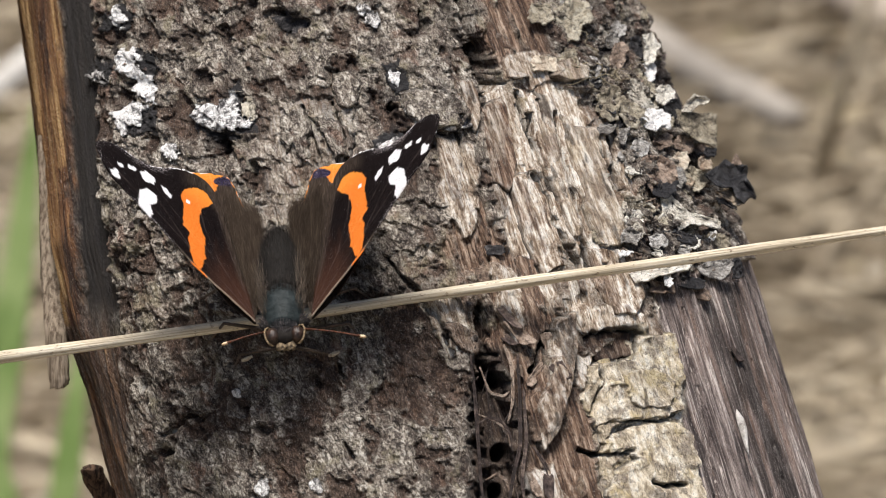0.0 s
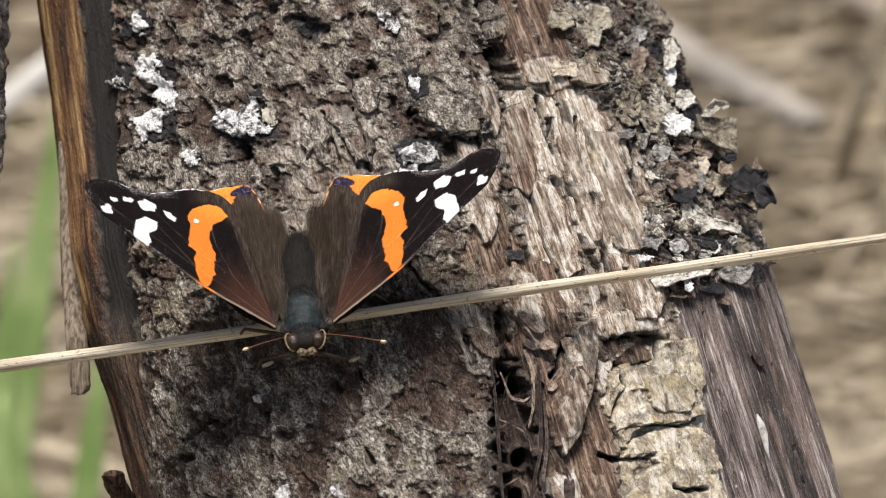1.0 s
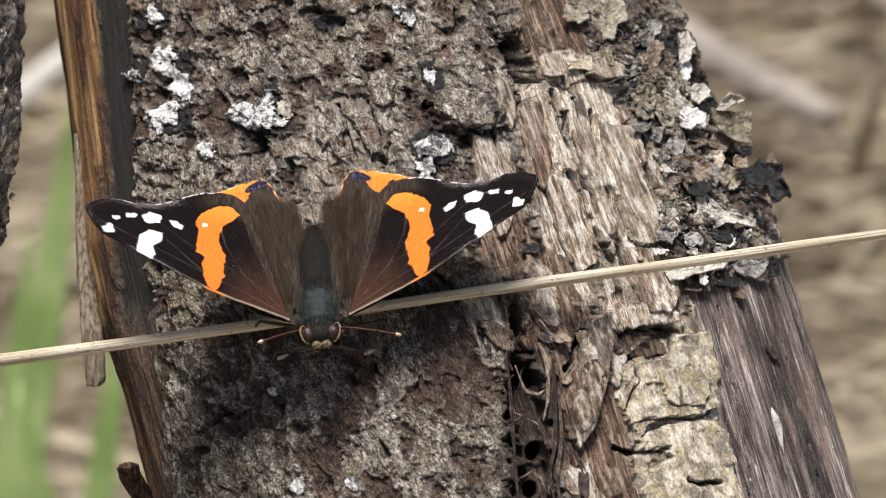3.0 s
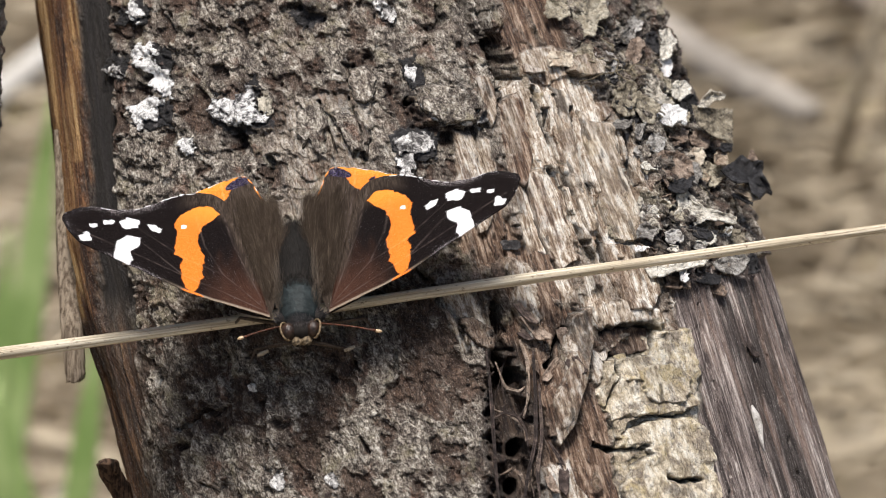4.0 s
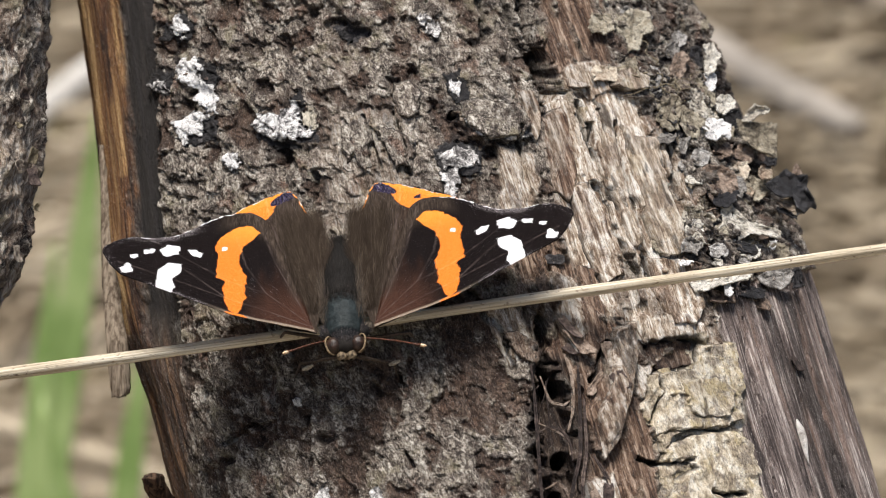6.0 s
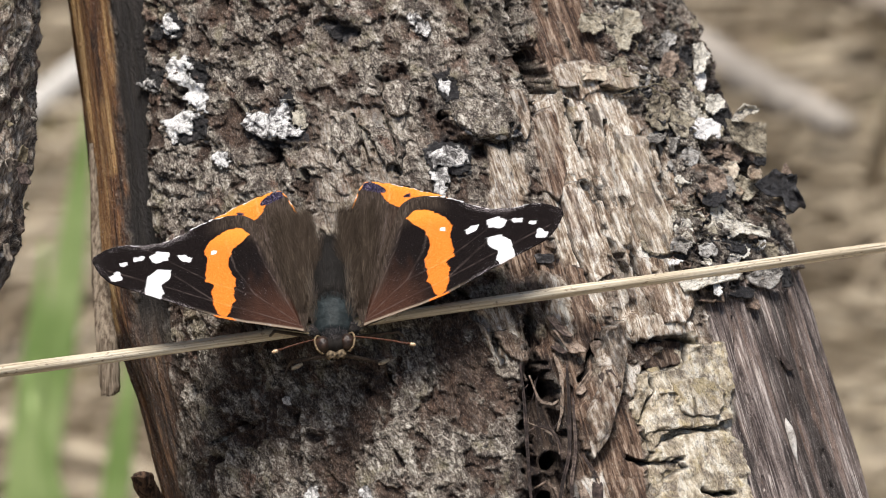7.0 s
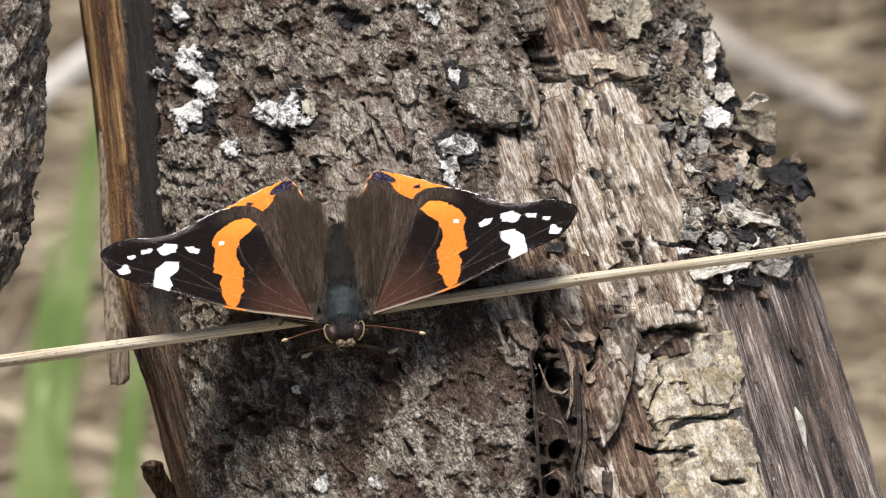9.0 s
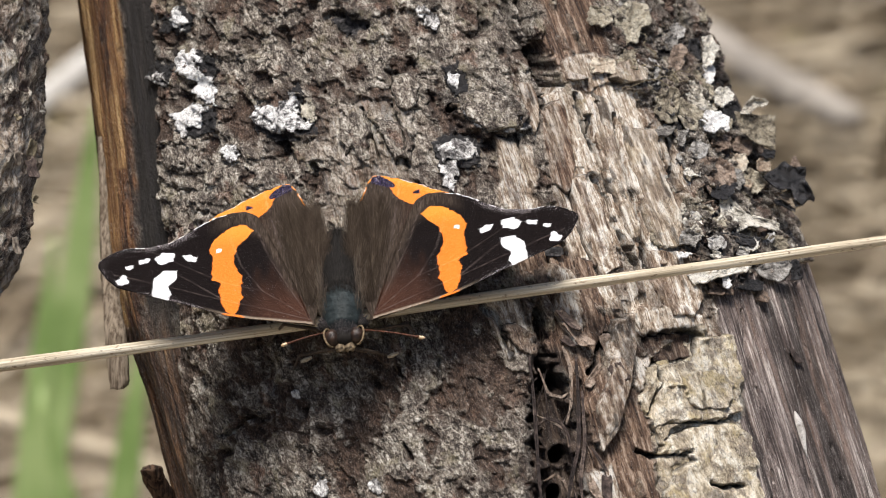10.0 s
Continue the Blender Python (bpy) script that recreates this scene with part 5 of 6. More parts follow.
def bark_roll(x, y, r, deep):
    """A strip of bark rolled up like a scroll, seen from its end."""
    t = np.linspace(0, 3.4 * math.pi, 60)[None, :]
    s = np.linspace(0, 1, 7)[:, None]
    rr = r * CELL * (0.25 + 0.75 * t / t.max()) * (1 + 0.1 * np.sin(3 * t))
    P = np.stack([rr * np.cos(t) + 0 * s, rr * np.sin(t) + 0 * s, -deep * s + 0.0004 * np.sin(2 * t)], -1)
    v, f = shell(P, np.full(P.shape[:2], 0.00010), False)
    part("bark_roll", mesh_of("bark_roll", v, f, [FLAKE_OLIVE]), TRUNK, "rolled scrap of dark bark", trunk_frame(x, y, 0.0022) @ pose(0, 0, 0, 18, -10))


bark_roll(988, 814, 17, 0.0035)


def tendril(k):
    """A thin yellowish lichen thread over the shoulder."""
    g = np.random.default_rng(700 + k)
    x0, y0 = g.uniform(1110, 1180), g.uniform(110, 160)
    way, pts = g.uniform(0, 6.28), []
    for s in range(16):
        way += g.normal(0, 0.55)
        x0, y0 = x0 + 5 * math.cos(way), y0 + 5 * math.sin(way) + 1.2
        phi, Y = trunk_spot(x0, y0)
        h = trunk_height(np.array([float(phi)]), np.array([float(Y)]))
        pts.append(trunk_point(np.array([phi]), np.array([Y]), 0.5 * h + 0.0015 + 0.0005 * math.sin(s * 0.9 + k))[0])
    part("lichen_thread", tubes_mesh("lichen_thread", [(pts, np.linspace(0.1, 0.04, 16) * 0.001)], FLAKE_OLIVE, 5), TRUNK, "thin yellowish lichen thread")


for k in range(7):
    tendril(k)


def sliver():
    """A bleached pointed splinter on the bare wood."""
    pts, rad = [], []
    for x, y, r in ((1401, 736, 0.10), (1406, 752, 0.50), (1411, 772, 0.62), (1417, 795, 0.34), (1421, 817, 0.04)):
        phi, Y = trunk_spot(x, y)
        h = trunk_height(np.array([float(phi)]), np.array([float(Y)]))
        pts.append(trunk_point(np.array([phi]), np.array([Y]), h + 0.0003)[0])
        rad.append(r * 0.001)
    part("bark_splinter", tubes_mesh("bark_splinter", [(pts, np.array(rad))], FLAKE_BLEACHED, 8), TRUNK, "bleached wood sliver")


sliver()


def splinter(points, radii, mat, label):
    """A loose strip of wood with a fibrous surface and a torn lower end."""
    n = 60
    k = np.linspace(0, len(points) - 1, n)
    R = np.array([tuple(at(*p)) for p in points])
    way = np.stack([np.interp(k, np.arange(len(R)), R[:, c]) for c in range(3)], -1)[:, None]
    a = np.linspace(0, 2 * math.pi, 40, endpoint=False)[None]
    tear = smooth(0.86, 1.0, np.linspace(0, 1, n))[:, None] * fbm(np.cos(a) * 3 + 9, np.sin(a) * 3 + 9, 3, 5)
    r = np.interp(k, np.arange(len(R)), radii)[:, None] * (0.62 + 0.75 * fbm(np.cos(a) * 2.5 + 20, np.sin(a) * 2.5 + 0.09 * np.arange(n)[:, None], 4, 8)) * 0.001
    P = way + np.stack([r * np.cos(a), 0.0012 * tear, 0.6 * r * np.sin(a)], -1)
    P = np.concatenate([P, P[-1:].mean(1, keepdims=True) + 0.15 * (P[-1:] - P[-1:].mean(1, keepdims=True)) + np.array((0, 0.0006, 0))])
    o = P.reshape(-1, 3).mean(0)
    part("bark_splinter", mesh_of("bark_splinter", P.reshape(-1, 3) - o, grid_faces(n + 1, 40, True), [mat]), TRUNK, label, Matrix.Translation(o))


splinter([(176, 250, -0.056), (184, 380, -0.053), (193, 500, -0.050), (202, 600, -0.047), (206, 680, -0.046), (205, 702, -0.046)], [0.6, 1.0, 1.3, 1.4, 1.25, 1.1], SPLINTER, "loose grey bark splinter")
splinter([(318, 950, -0.040), (292, 892, -0.039), (272, 862, -0.038), (262, 846, -0.037)], [1.7, 1.6, 1.5, 1.4], SPLINTER_DARK, "broken dark bark stub")

# ---- dry grass stalk across the trunk ----
def grass_stalk():
    xs = np.linspace(-2600, 3600, 120)
    ys = np.interp(xs, [-2600, 0, 206, 494, 860, 1046, 1333, 1567, 3600], [960, 655, 628, 588, 533, 507, 467, 433, 170])
    for _ in range(3):
        ys[1:-1] = 0.5 * ys[1:-1] + 0.25 * (ys[:-2] + ys[2:])
    own = Matrix.Translation(at(784, 545, -0.0075)) @ pose(0, 0, 0, 0, 0, 8.1)
    pts = [own.inverted() @ at(x, y, -0.0075) for x, y in zip(xs, ys)]
    v, f, _ = tube(pts, np.interp(xs, [-2600, 0, 1568, 3600], [0.00088, 0.00078, 0.00066, 0.0005]) * (1 + 0.05 * np.sin(xs / 70)), 14)
    stalk = thing("grass_stalk", PLAN @ own, "dry straw-coloured grass stalk lying across the trunk", "grass stalk")
    part("culm", mesh_of("culm", v, f, [STALK]), stalk)


grass_stalk()


# ---- a second dead stem beside the trunk ----
def side_stem():
    Y = np.concatenate([np.linspace(-0.76, -0.05, 50)[:-1], np.linspace(-0.05, 0.05, 330), np.linspace(0.05, 0.19, 30)[1:]])[::-1]
    phi = np.concatenate([np.linspace(0.5, 2.2, 170), np.linspace(2.2, 2 * math.pi + 0.5, 60)[1:-1]])
    YY, PP = np.meshgrid(Y, phi, indexing="ij")
    edge = np.interp(YY, np.array([-0.76, -0.09, -0.0083, -0.0006, 0.0088, 0.0321, 0.19])[:], np.array([-0.25, -0.077, -0.0580, -0.0548, -0.0535, -0.0530, -0.054]))
    a, b = PP * 22e-3 / CELL, -YY / CELL
    t = fbm(a / 50 + fbm(a / 30, b / 30, 3, 2), b / 60, 4, 61) * 7
    h = 2.4 * (fbm(a / 60, b / 60, 5, 63, 0.6) - 0.5) + 0.4 * (np.floor(t) + smooth(0.6, 1, t - np.floor(t)) - 3) + 0.4 * (fbm(a / 9, b / 9, 3, 66) - 0.5)
    r = 0.021 + h * 0.001
    P = np.stack([edge - 0.021 + r * np.sin(PP), YY, -0.02 - TILT * (YY + 0.0098) * 0.9 + r * np.cos(PP)], -1)
    stem = thing("dead_stem", PLAN, "dead stem with scaly grey bark beside the trunk", "dead stem")
    me = mesh_of("bark", P.reshape(-1, 3), grid_faces(*P.shape[:2], True)[:, ::-1], [BARK])
    zero = np.zeros(PP.size)
    grain(me, tan=0.55 * smooth(0.5, 0.62, fbm(a / 50, b / 50, 4, 8)).ravel(), brown=zero + 0.3 * (fbm(a / 40, b / 60, 3, 4) > 0.55).ravel(), cream=zero, wood=zero, strip=zero, dark=zero, stain_shade=0.25 * smooth(0.56, 0.64, fbm(a / 30, b / 30, 4, 7)).ravel())
    along = me.attributes.new("along", "FLOAT_VECTOR", "POINT")
    along.data.foreach_set("vector", np.stack([PP * 0.022 + 0.3, YY, 0.3 * h * 0.001], -1).astype(np.float32).ravel())
    part("bark", me, stem)
    g = np.random.default_rng(9)
    for k in range(12):
        y = g.uniform(-60, 520)
        x = np.interp(y, [0, 320, 450, 555], [80, 78, 46, 0]) - g.uniform(8, 66)
        w = g.uniform(14, 34)
        m = Matrix.Translation(at(x, y, -0.012 - TILT * (441 - y) * CELL + 0.002 * g.random())) @ pose(0, 0, 0, g.uniform(-30, 10), g.uniform(35, 70), g.normal(0, 20))
        part("bark_flake", flake_mesh("bark_flake", w * CELL, w * CELL * g.uniform(0.7, 1.6), (FLAKE_GREY, FLAKE_OLIVE, FLAKE_DARK)[k % 3], 0.0005, 300 + k), stem, "", m)


side_stem()


# ---- the butterfly ----
# wing shapes in mm: outward from the hinge, then towards the tail
FORE = [(0.2, 0.1), (3.4, 0.8), (7.7, 1.7), (10.6, 2.6), (12.7, 3.6), (16.3, 5.4), (19.2, 6.8), (22.1, 8.2), (24.3, 9.3), (25.8, 11.3), (26.7, 13.5), (26.1, 14.6), (24.2, 15.7), (22.4, 16.0), (20.3, 15.7), (17.5, 16.2), (15.4, 17.4), (13.3, 19.0), (11.3, 20.1), (9.2, 20.7), (7.6, 20.7), (6.2, 19.8), (4.9, 16.3), (3.1, 10.8), (1.3, 4.3)]
BAND = [(6.8, 17.1), (7.6, 18.2), (9.1, 18.3), (10.1, 17.7), (11.1, 16.6), (12.1, 15.5), (12.6, 14.4), (12.1, 13.0), (12.3, 10.6), (12.4, 8.9), (11.4, 8.5), (11.6, 6.8), (11.4, 4.9), (10.8, 3.3), (10.2, 2.5), (9.5, 3.2), (9.1, 4.8), (8.7, 5.6), (8.9, 6.3), (8.8, 8.0), (8.6, 9.3), (9.1, 10.2), (9.5, 11.6), (9.4, 13.0), (8.9, 14.4), (7.9, 15.6)]
WHITE = [[(16.7, 11.2), (18.4, 11.4), (19.7, 9.9), (20.0, 8.2), (19.9, 6.9), (18.1, 6.2), (17.6, 7.1), (17.8, 8.6), (16.9, 9.7)],
         [(16.9, 14.3), (18.5, 14.6), (19.4, 13.6), (18.8, 12.5), (17.2, 12.9)],
         [(14.0, 13.2), (14.9, 13.7), (15.8, 13.7), (15.4, 12.8), (14.4, 12.4)],
         [(20.1, 13.8), (21.4, 13.7), (21.3, 13.0), (20.2, 13.1)],
         [(22.2, 13.0), (23.1, 12.8), (22.9, 12.2), (22.2, 12.5)],
         [(22.8, 10.1), (23.3, 11.6), (24.4, 10.4), (24.1, 9.6), (22.9, 9.7)],
         [(11.0, 14.4), (11.7, 14.3), (11.7, 13.7), (11.0, 13.8)]]
HIND = [(-0.0, 0.1), (-0.7, 3.6), (-1.4, 8.6), (-1.6, 12.5), (-1.7, 17.4), (-0.9, 21.0), (0.2, 24.5), (1.0, 25.8), (2.4, 25.4), (4.3, 24.8), (5.7, 23.9), (7.1, 23.4), (8.4, 22.4), (10.2, 21.7), (12.0, 20.4), (11.3, 14.0), (8.5, 6.5), (4.1, 1.6)]
HIND_ORANGE = [(2.1, 25.2), (4.3, 24.9), (7.1, 23.5), (10.2, 21.8), (12.2, 20.2), (9.1, 20.9), (7.5, 20.9), (6.0, 19.8), (4.2, 21.1), (3.4, 22.5)]
HIND_BLUE = [(0.7, 25.5), (1.6, 25.6), (3.6, 24.2), (3.7, 23.4), (2.9, 23.3), (0.8, 24.4)]
HIND_DOT = [(5.9, 22.2), (6.7, 22.4), (6.7, 21.6), (5.9, 21.9)]
AXIS_TILT = -44.0
HINGE = {1: (at(652.4, 576.4), 3.2), -1: (at(553.0, 585.4), 8.9)}


def wing_mesh(name, outline, side, thick, veins, marks, lift):
    """A wing as a fan of points from its hinge to its outline, ribbed by veins."""
    O = np.array(outline)
    root = np.array((0.6, 1.0)) if name == "forewing" else np.array((0.8, 4.0))
    # even steps round the outline
    loop = np.vstack([O, O[:1]])
    seg = np.hypot(*np.diff(loop, axis=0).T)
    s = np.concatenate([[0], np.cumsum(seg)])
    q = np.linspace(0, s[-1], 260, endpoint=False)
    rim = np.stack([np.interp(q, s, loop[:, k]) for k in (0, 1)], -1)
    for _ in range(2):
        rim = 0.5 * rim + 0.25 * (np.roll(rim, 1, 0) + np.roll(rim, -1, 0))
    rim = rim + 0.30 * (fbm(q / 0.7, q * 0 + 3, 3, 5) - 0.5)[:, None]
    f = np.linspace(0, 1, 74)[:, None, None] ** 0.8
    uv = root + (rim[None] - root) * f
    u, v = uv[..., 0], uv[..., 1]
    z = lift + 0.25 * np.sin(u / 9) - 0.0006 * v * v
    inner = inside_by(u, v, [tuple(p) for p in outline])
    ribs = 0 * u
    for k, way in enumerate(veins):
        gap = line_gap(u, v, way)
        z = z + 0.03 * smooth(0.2, 0.02, gap)
        ribs = np.maximum(ribs, smooth(0.13, 0.03, gap) * (0.25 + 0.75 * smooth(0.35, 0.7, fbm(u / 0.7, v / 0.7, 3, 30 + k))))
    z = z + 0.22 * (fbm(u / 5, v / 7, 3, 77) - 0.5)
    P = np.stack([u * side, v, z], -1) * 0.001
    if side > 0:
        P = P[:, ::-1]
    vv, ff = shell(P, np.full(P.shape[:2], thick), True)
    me = mesh_of(name, vv, ff, [WING])
    w = 0.5 * (fbm(u / 0.5, v / 0.5, 3, 14) - 0.5)
    for key, val in (*marks(u, v, inner, w).items(), ("vein", ribs)):
        val = val[:, ::-1] if side > 0 else val
        grain(me, **{key: np.concatenate([val.ravel(), val.ravel()])})
    return me


def fore_marks(u, v, inner, w):
    on = lambda pts: smooth(-0.3, 0.3, inside_by(u, v, pts) + w)
    white = np.max([on(p) for p in WHITE], 0)
    reach = np.hypot(u, v)
    costa = smooth(0.5, 0.15, line_gap(u, v, FORE[:8]))
    outer = smooth(8, 12, v) * smooth(6, 9, u)
    torn = fbm(u / 0.7, v / 0.7, 3, 8)
    margin = smooth(0.24, 0.10, inner) * outer * smooth(0.5, 0.7, torn)
    tip = smooth(2.0, 0.2, inner) * outer * smooth(12, 15, u)
    cell = smooth(6.0, 0.5, np.hypot(u - 6.2, v - 9)) * smooth(0.4, 0.65, fbm(u / 1.5, v / 1.5, 3, 19)) * 0.25
    trail = smooth(1.8, 0.3, line_gap(u, v, FORE[-5:])) + 0.7 * smooth(3.2, 1.6, inner) * smooth(15, 18, v) * smooth(13, 10, u)
    return dict(orange=np.maximum(on(BAND), costa * smooth(12.5, 10, u) * smooth(8, 9.5, u)), white=np.maximum(white, margin * 0.9),
                brown=smooth(12.0, 3.0, reach * (1 + 0.4 * (fbm(u, v / 3, 3, 4) - 0.5)) - 0.12 * v),
                dusk=np.clip(trail, 0, 1) * smooth(3, 8, v), gold=smooth(14, 18, v),
                edge=np.maximum(costa * smooth(15, 8, u), 0.0) * 0.8, ink=0 * u,
                # includes the outer margin's sheen, painted as pale flecks
                frost_sheen=np.clip(0.10 + cell + 0.26 * tip + 0.36 * smooth(1.6, 0.2, inner) * smooth(13, 15, u) * smooth(22, 20, u) + 0.15 * smooth(1.2, 0.2, inner) * outer + 0.35 * costa, 0, 1))


def hind_marks(u, v, inner, w):
    on = lambda pts: smooth(-0.3, 0.3, inside_by(u, v, pts) + w)
    rim = smooth(0.35, 0.1, inner) * smooth(20.5, 22.0, v)
    torn = fbm(u / 0.6, v / 0.6, 3, 61)
    return dict(orange=np.maximum(on(HIND_ORANGE), rim * smooth(0.3, 0.5, torn)), white=0.8 * smooth(0.22, 0.08, inner) * smooth(21, 22.5, v) * smooth(0.45, 0.65, torn),
                brown=0.5 + 0 * u, dusk=smooth(7, 3, u) * 0.9 + 0.1, gold=smooth(1.6, 0.2, inner) * 0.7 + 0.3,
                edge=0 * u, ink=np.maximum(on(HIND_BLUE), on(HIND_DOT)), frost_sheen=0.35 * on(HIND_BLUE) + 0.2 + 0.3 * rim)


FORE_VEINS = [[(0.5, 1.0), (3.0, 3.4), (6.2, 6.4), (8.6, 11.0), (9.8, 16.0)], [(6.2, 6.4), (10.8, 8.2), (16, 12), (20.5, 15.5)],
              [(0.6, 0.9), (6.0, 3.2), (11.0, 5.2), (16.0, 7.6), (24.5, 11.5)], [(0.5, 1.0), (2.2, 5.0), (5.0, 12.0), (7.0, 19.5)],
              [(11.0, 5.2), (15, 9), (18, 11.6)]]
HIND_VEINS = [[(6, 14), (8.6, 21), (8.9, 22)], [(4.5, 14), (6.3, 21), (6.5, 23.6)], [(3, 14), (4.1, 22), (4.2, 24.6)]]


def hair_tuft(seed, count, side):
    """Long soft hairs lying along the inner part of a hind wing, combed in locks."""
    g = np.random.default_rng(seed)
    bars = []
    for k in range(count):
        edge = k < count // 7
        v0 = 3.0 + 14.5 * g.beta(1.2, 1.1) if not edge else g.uniform(8, 20)
        u0 = g.uniform(-1.5, 2.0) * (0.2 + 0.8 * smooth(0, 14, v0)) + g.normal(0, 0.2) if not edge else -1.5 + g.normal(0, 0.12)
        n = min(g.uniform(4.0, 9.0), 22.6 - v0 + g.normal(0, 0.9)) * (0.45 if edge else 1)
        lock = math.sin(u0 * 2.3 + 0.3 * v0 + side) + 0.5 * math.sin(u0 * 5.1 - 0.2 * v0)
        fan = (u0 - 0.3) / (v0 + 5) * 0.9 + 0.05 * lock + g.normal(0, 0.03) - (g.uniform(0.1, 0.5) if edge else 0)
        bow = (-1.0 if u0 < 0.5 else -0.1) * g.uniform(0.4, 1.2)
        curl = 0.9 * g.uniform(0.0, 1.0)
        lift = g.uniform(0.05, 0.45) + 0.1 * lock
        pts = []
        for s in np.linspace(0, 1, 7):
            pts.append((side * (u0 + fan * n * s + bow * math.sin(3.1 * s) + curl * s ** 3 + 0.12 * lock * math.sin(4.2 * s)), v0 + n * s * (1 - 0.06 * s), 0.12 + lift * math.sin(s * 2.75)))
        bars.append(([Vector(p) * 0.001 for p in pts], np.array([0.005, 0.008, 0.009, 0.009, 0.008, 0.005, 0.002]) * 0.001))
    return tubes_mesh("hair_fringe", bars, FUR_BROWN, 3)


def lathe(name, rows, mat, sides=28, bumpy=0.04, seed=1):
    """Body of rows (along, half width, half height, rise), in mm."""
    R = np.array(rows)
    t = np.linspace(R[0, 0], R[-1, 0], 40)
    w, h, c = (np.interp(t, R[:, 0], R[:, k]) for k in (1, 2, 3))
    a = np.linspace(0, 2 * math.pi, sides, endpoint=False)
    k = 1 + bumpy * 2 * (fbm(np.cos(a)[None] * 3 + 7, np.sin(a)[None] * 3 + t[:, None] * 1.2, 3, seed) - 0.5)
    P = np.stack([w[:, None] * np.cos(a) * k, t[:, None] + 0 * a, c[:, None] + h[:, None] * np.sin(a) * k], -1) * 0.001
    return mesh_of(name, P.reshape(-1, 3), grid_faces(40, sides, True), [mat])


def fur(name, rows, mat, count, length, seed, width=0.02, stand=0.6, low=-0.5, high=math.pi + 0.5):
    """Short hairs standing back from a body of rows."""
    g = np.random.default_rng(seed)
    R = np.array(rows)
    bars = []
    for _ in range(count):
        t, a = g.uniform(R[0, 0], R[-1, 0]), g.uniform(low, high)
        w, h, c = (np.interp(t, R[:, 0], R[:, k]) for k in (1, 2, 3))
        p = Vector((w * math.cos(a), t, c + h * math.sin(a)))
        d = Vector((math.cos(a) * stand, 0.95, math.sin(a) * stand)) + Vector(g.normal(0, 0.16, 3))
        n = length * g.uniform(0.5, 1.2)
        bars.append(([p * 0.001, (p + d * n * 0.5) * 0.001, (p + d * n + Vector((0, n * 0.15, -n * 0.15))) * 0.001], np.array([width, width * 0.8, width * 0.2]) * 0.001))
    return tubes_mesh(name, bars, mat, 4)


def ball(name, c, r, mat, n=20):
    a, b = np.meshgrid(np.linspace(0, math.pi, n), np.linspace(0, 2 * math.pi, n * 2, endpoint=False), indexing="ij")
    P = np.stack([c[0] + r[0] * np.sin(a) * np.cos(b), c[1] + r[1] * np.sin(a) * np.sin(b), c[2] + r[2] * np.cos(a)], -1) * 0.001
    return mesh_of(name, P.reshape(-1, 3), grid_faces(n, n * 2, True), [mat])


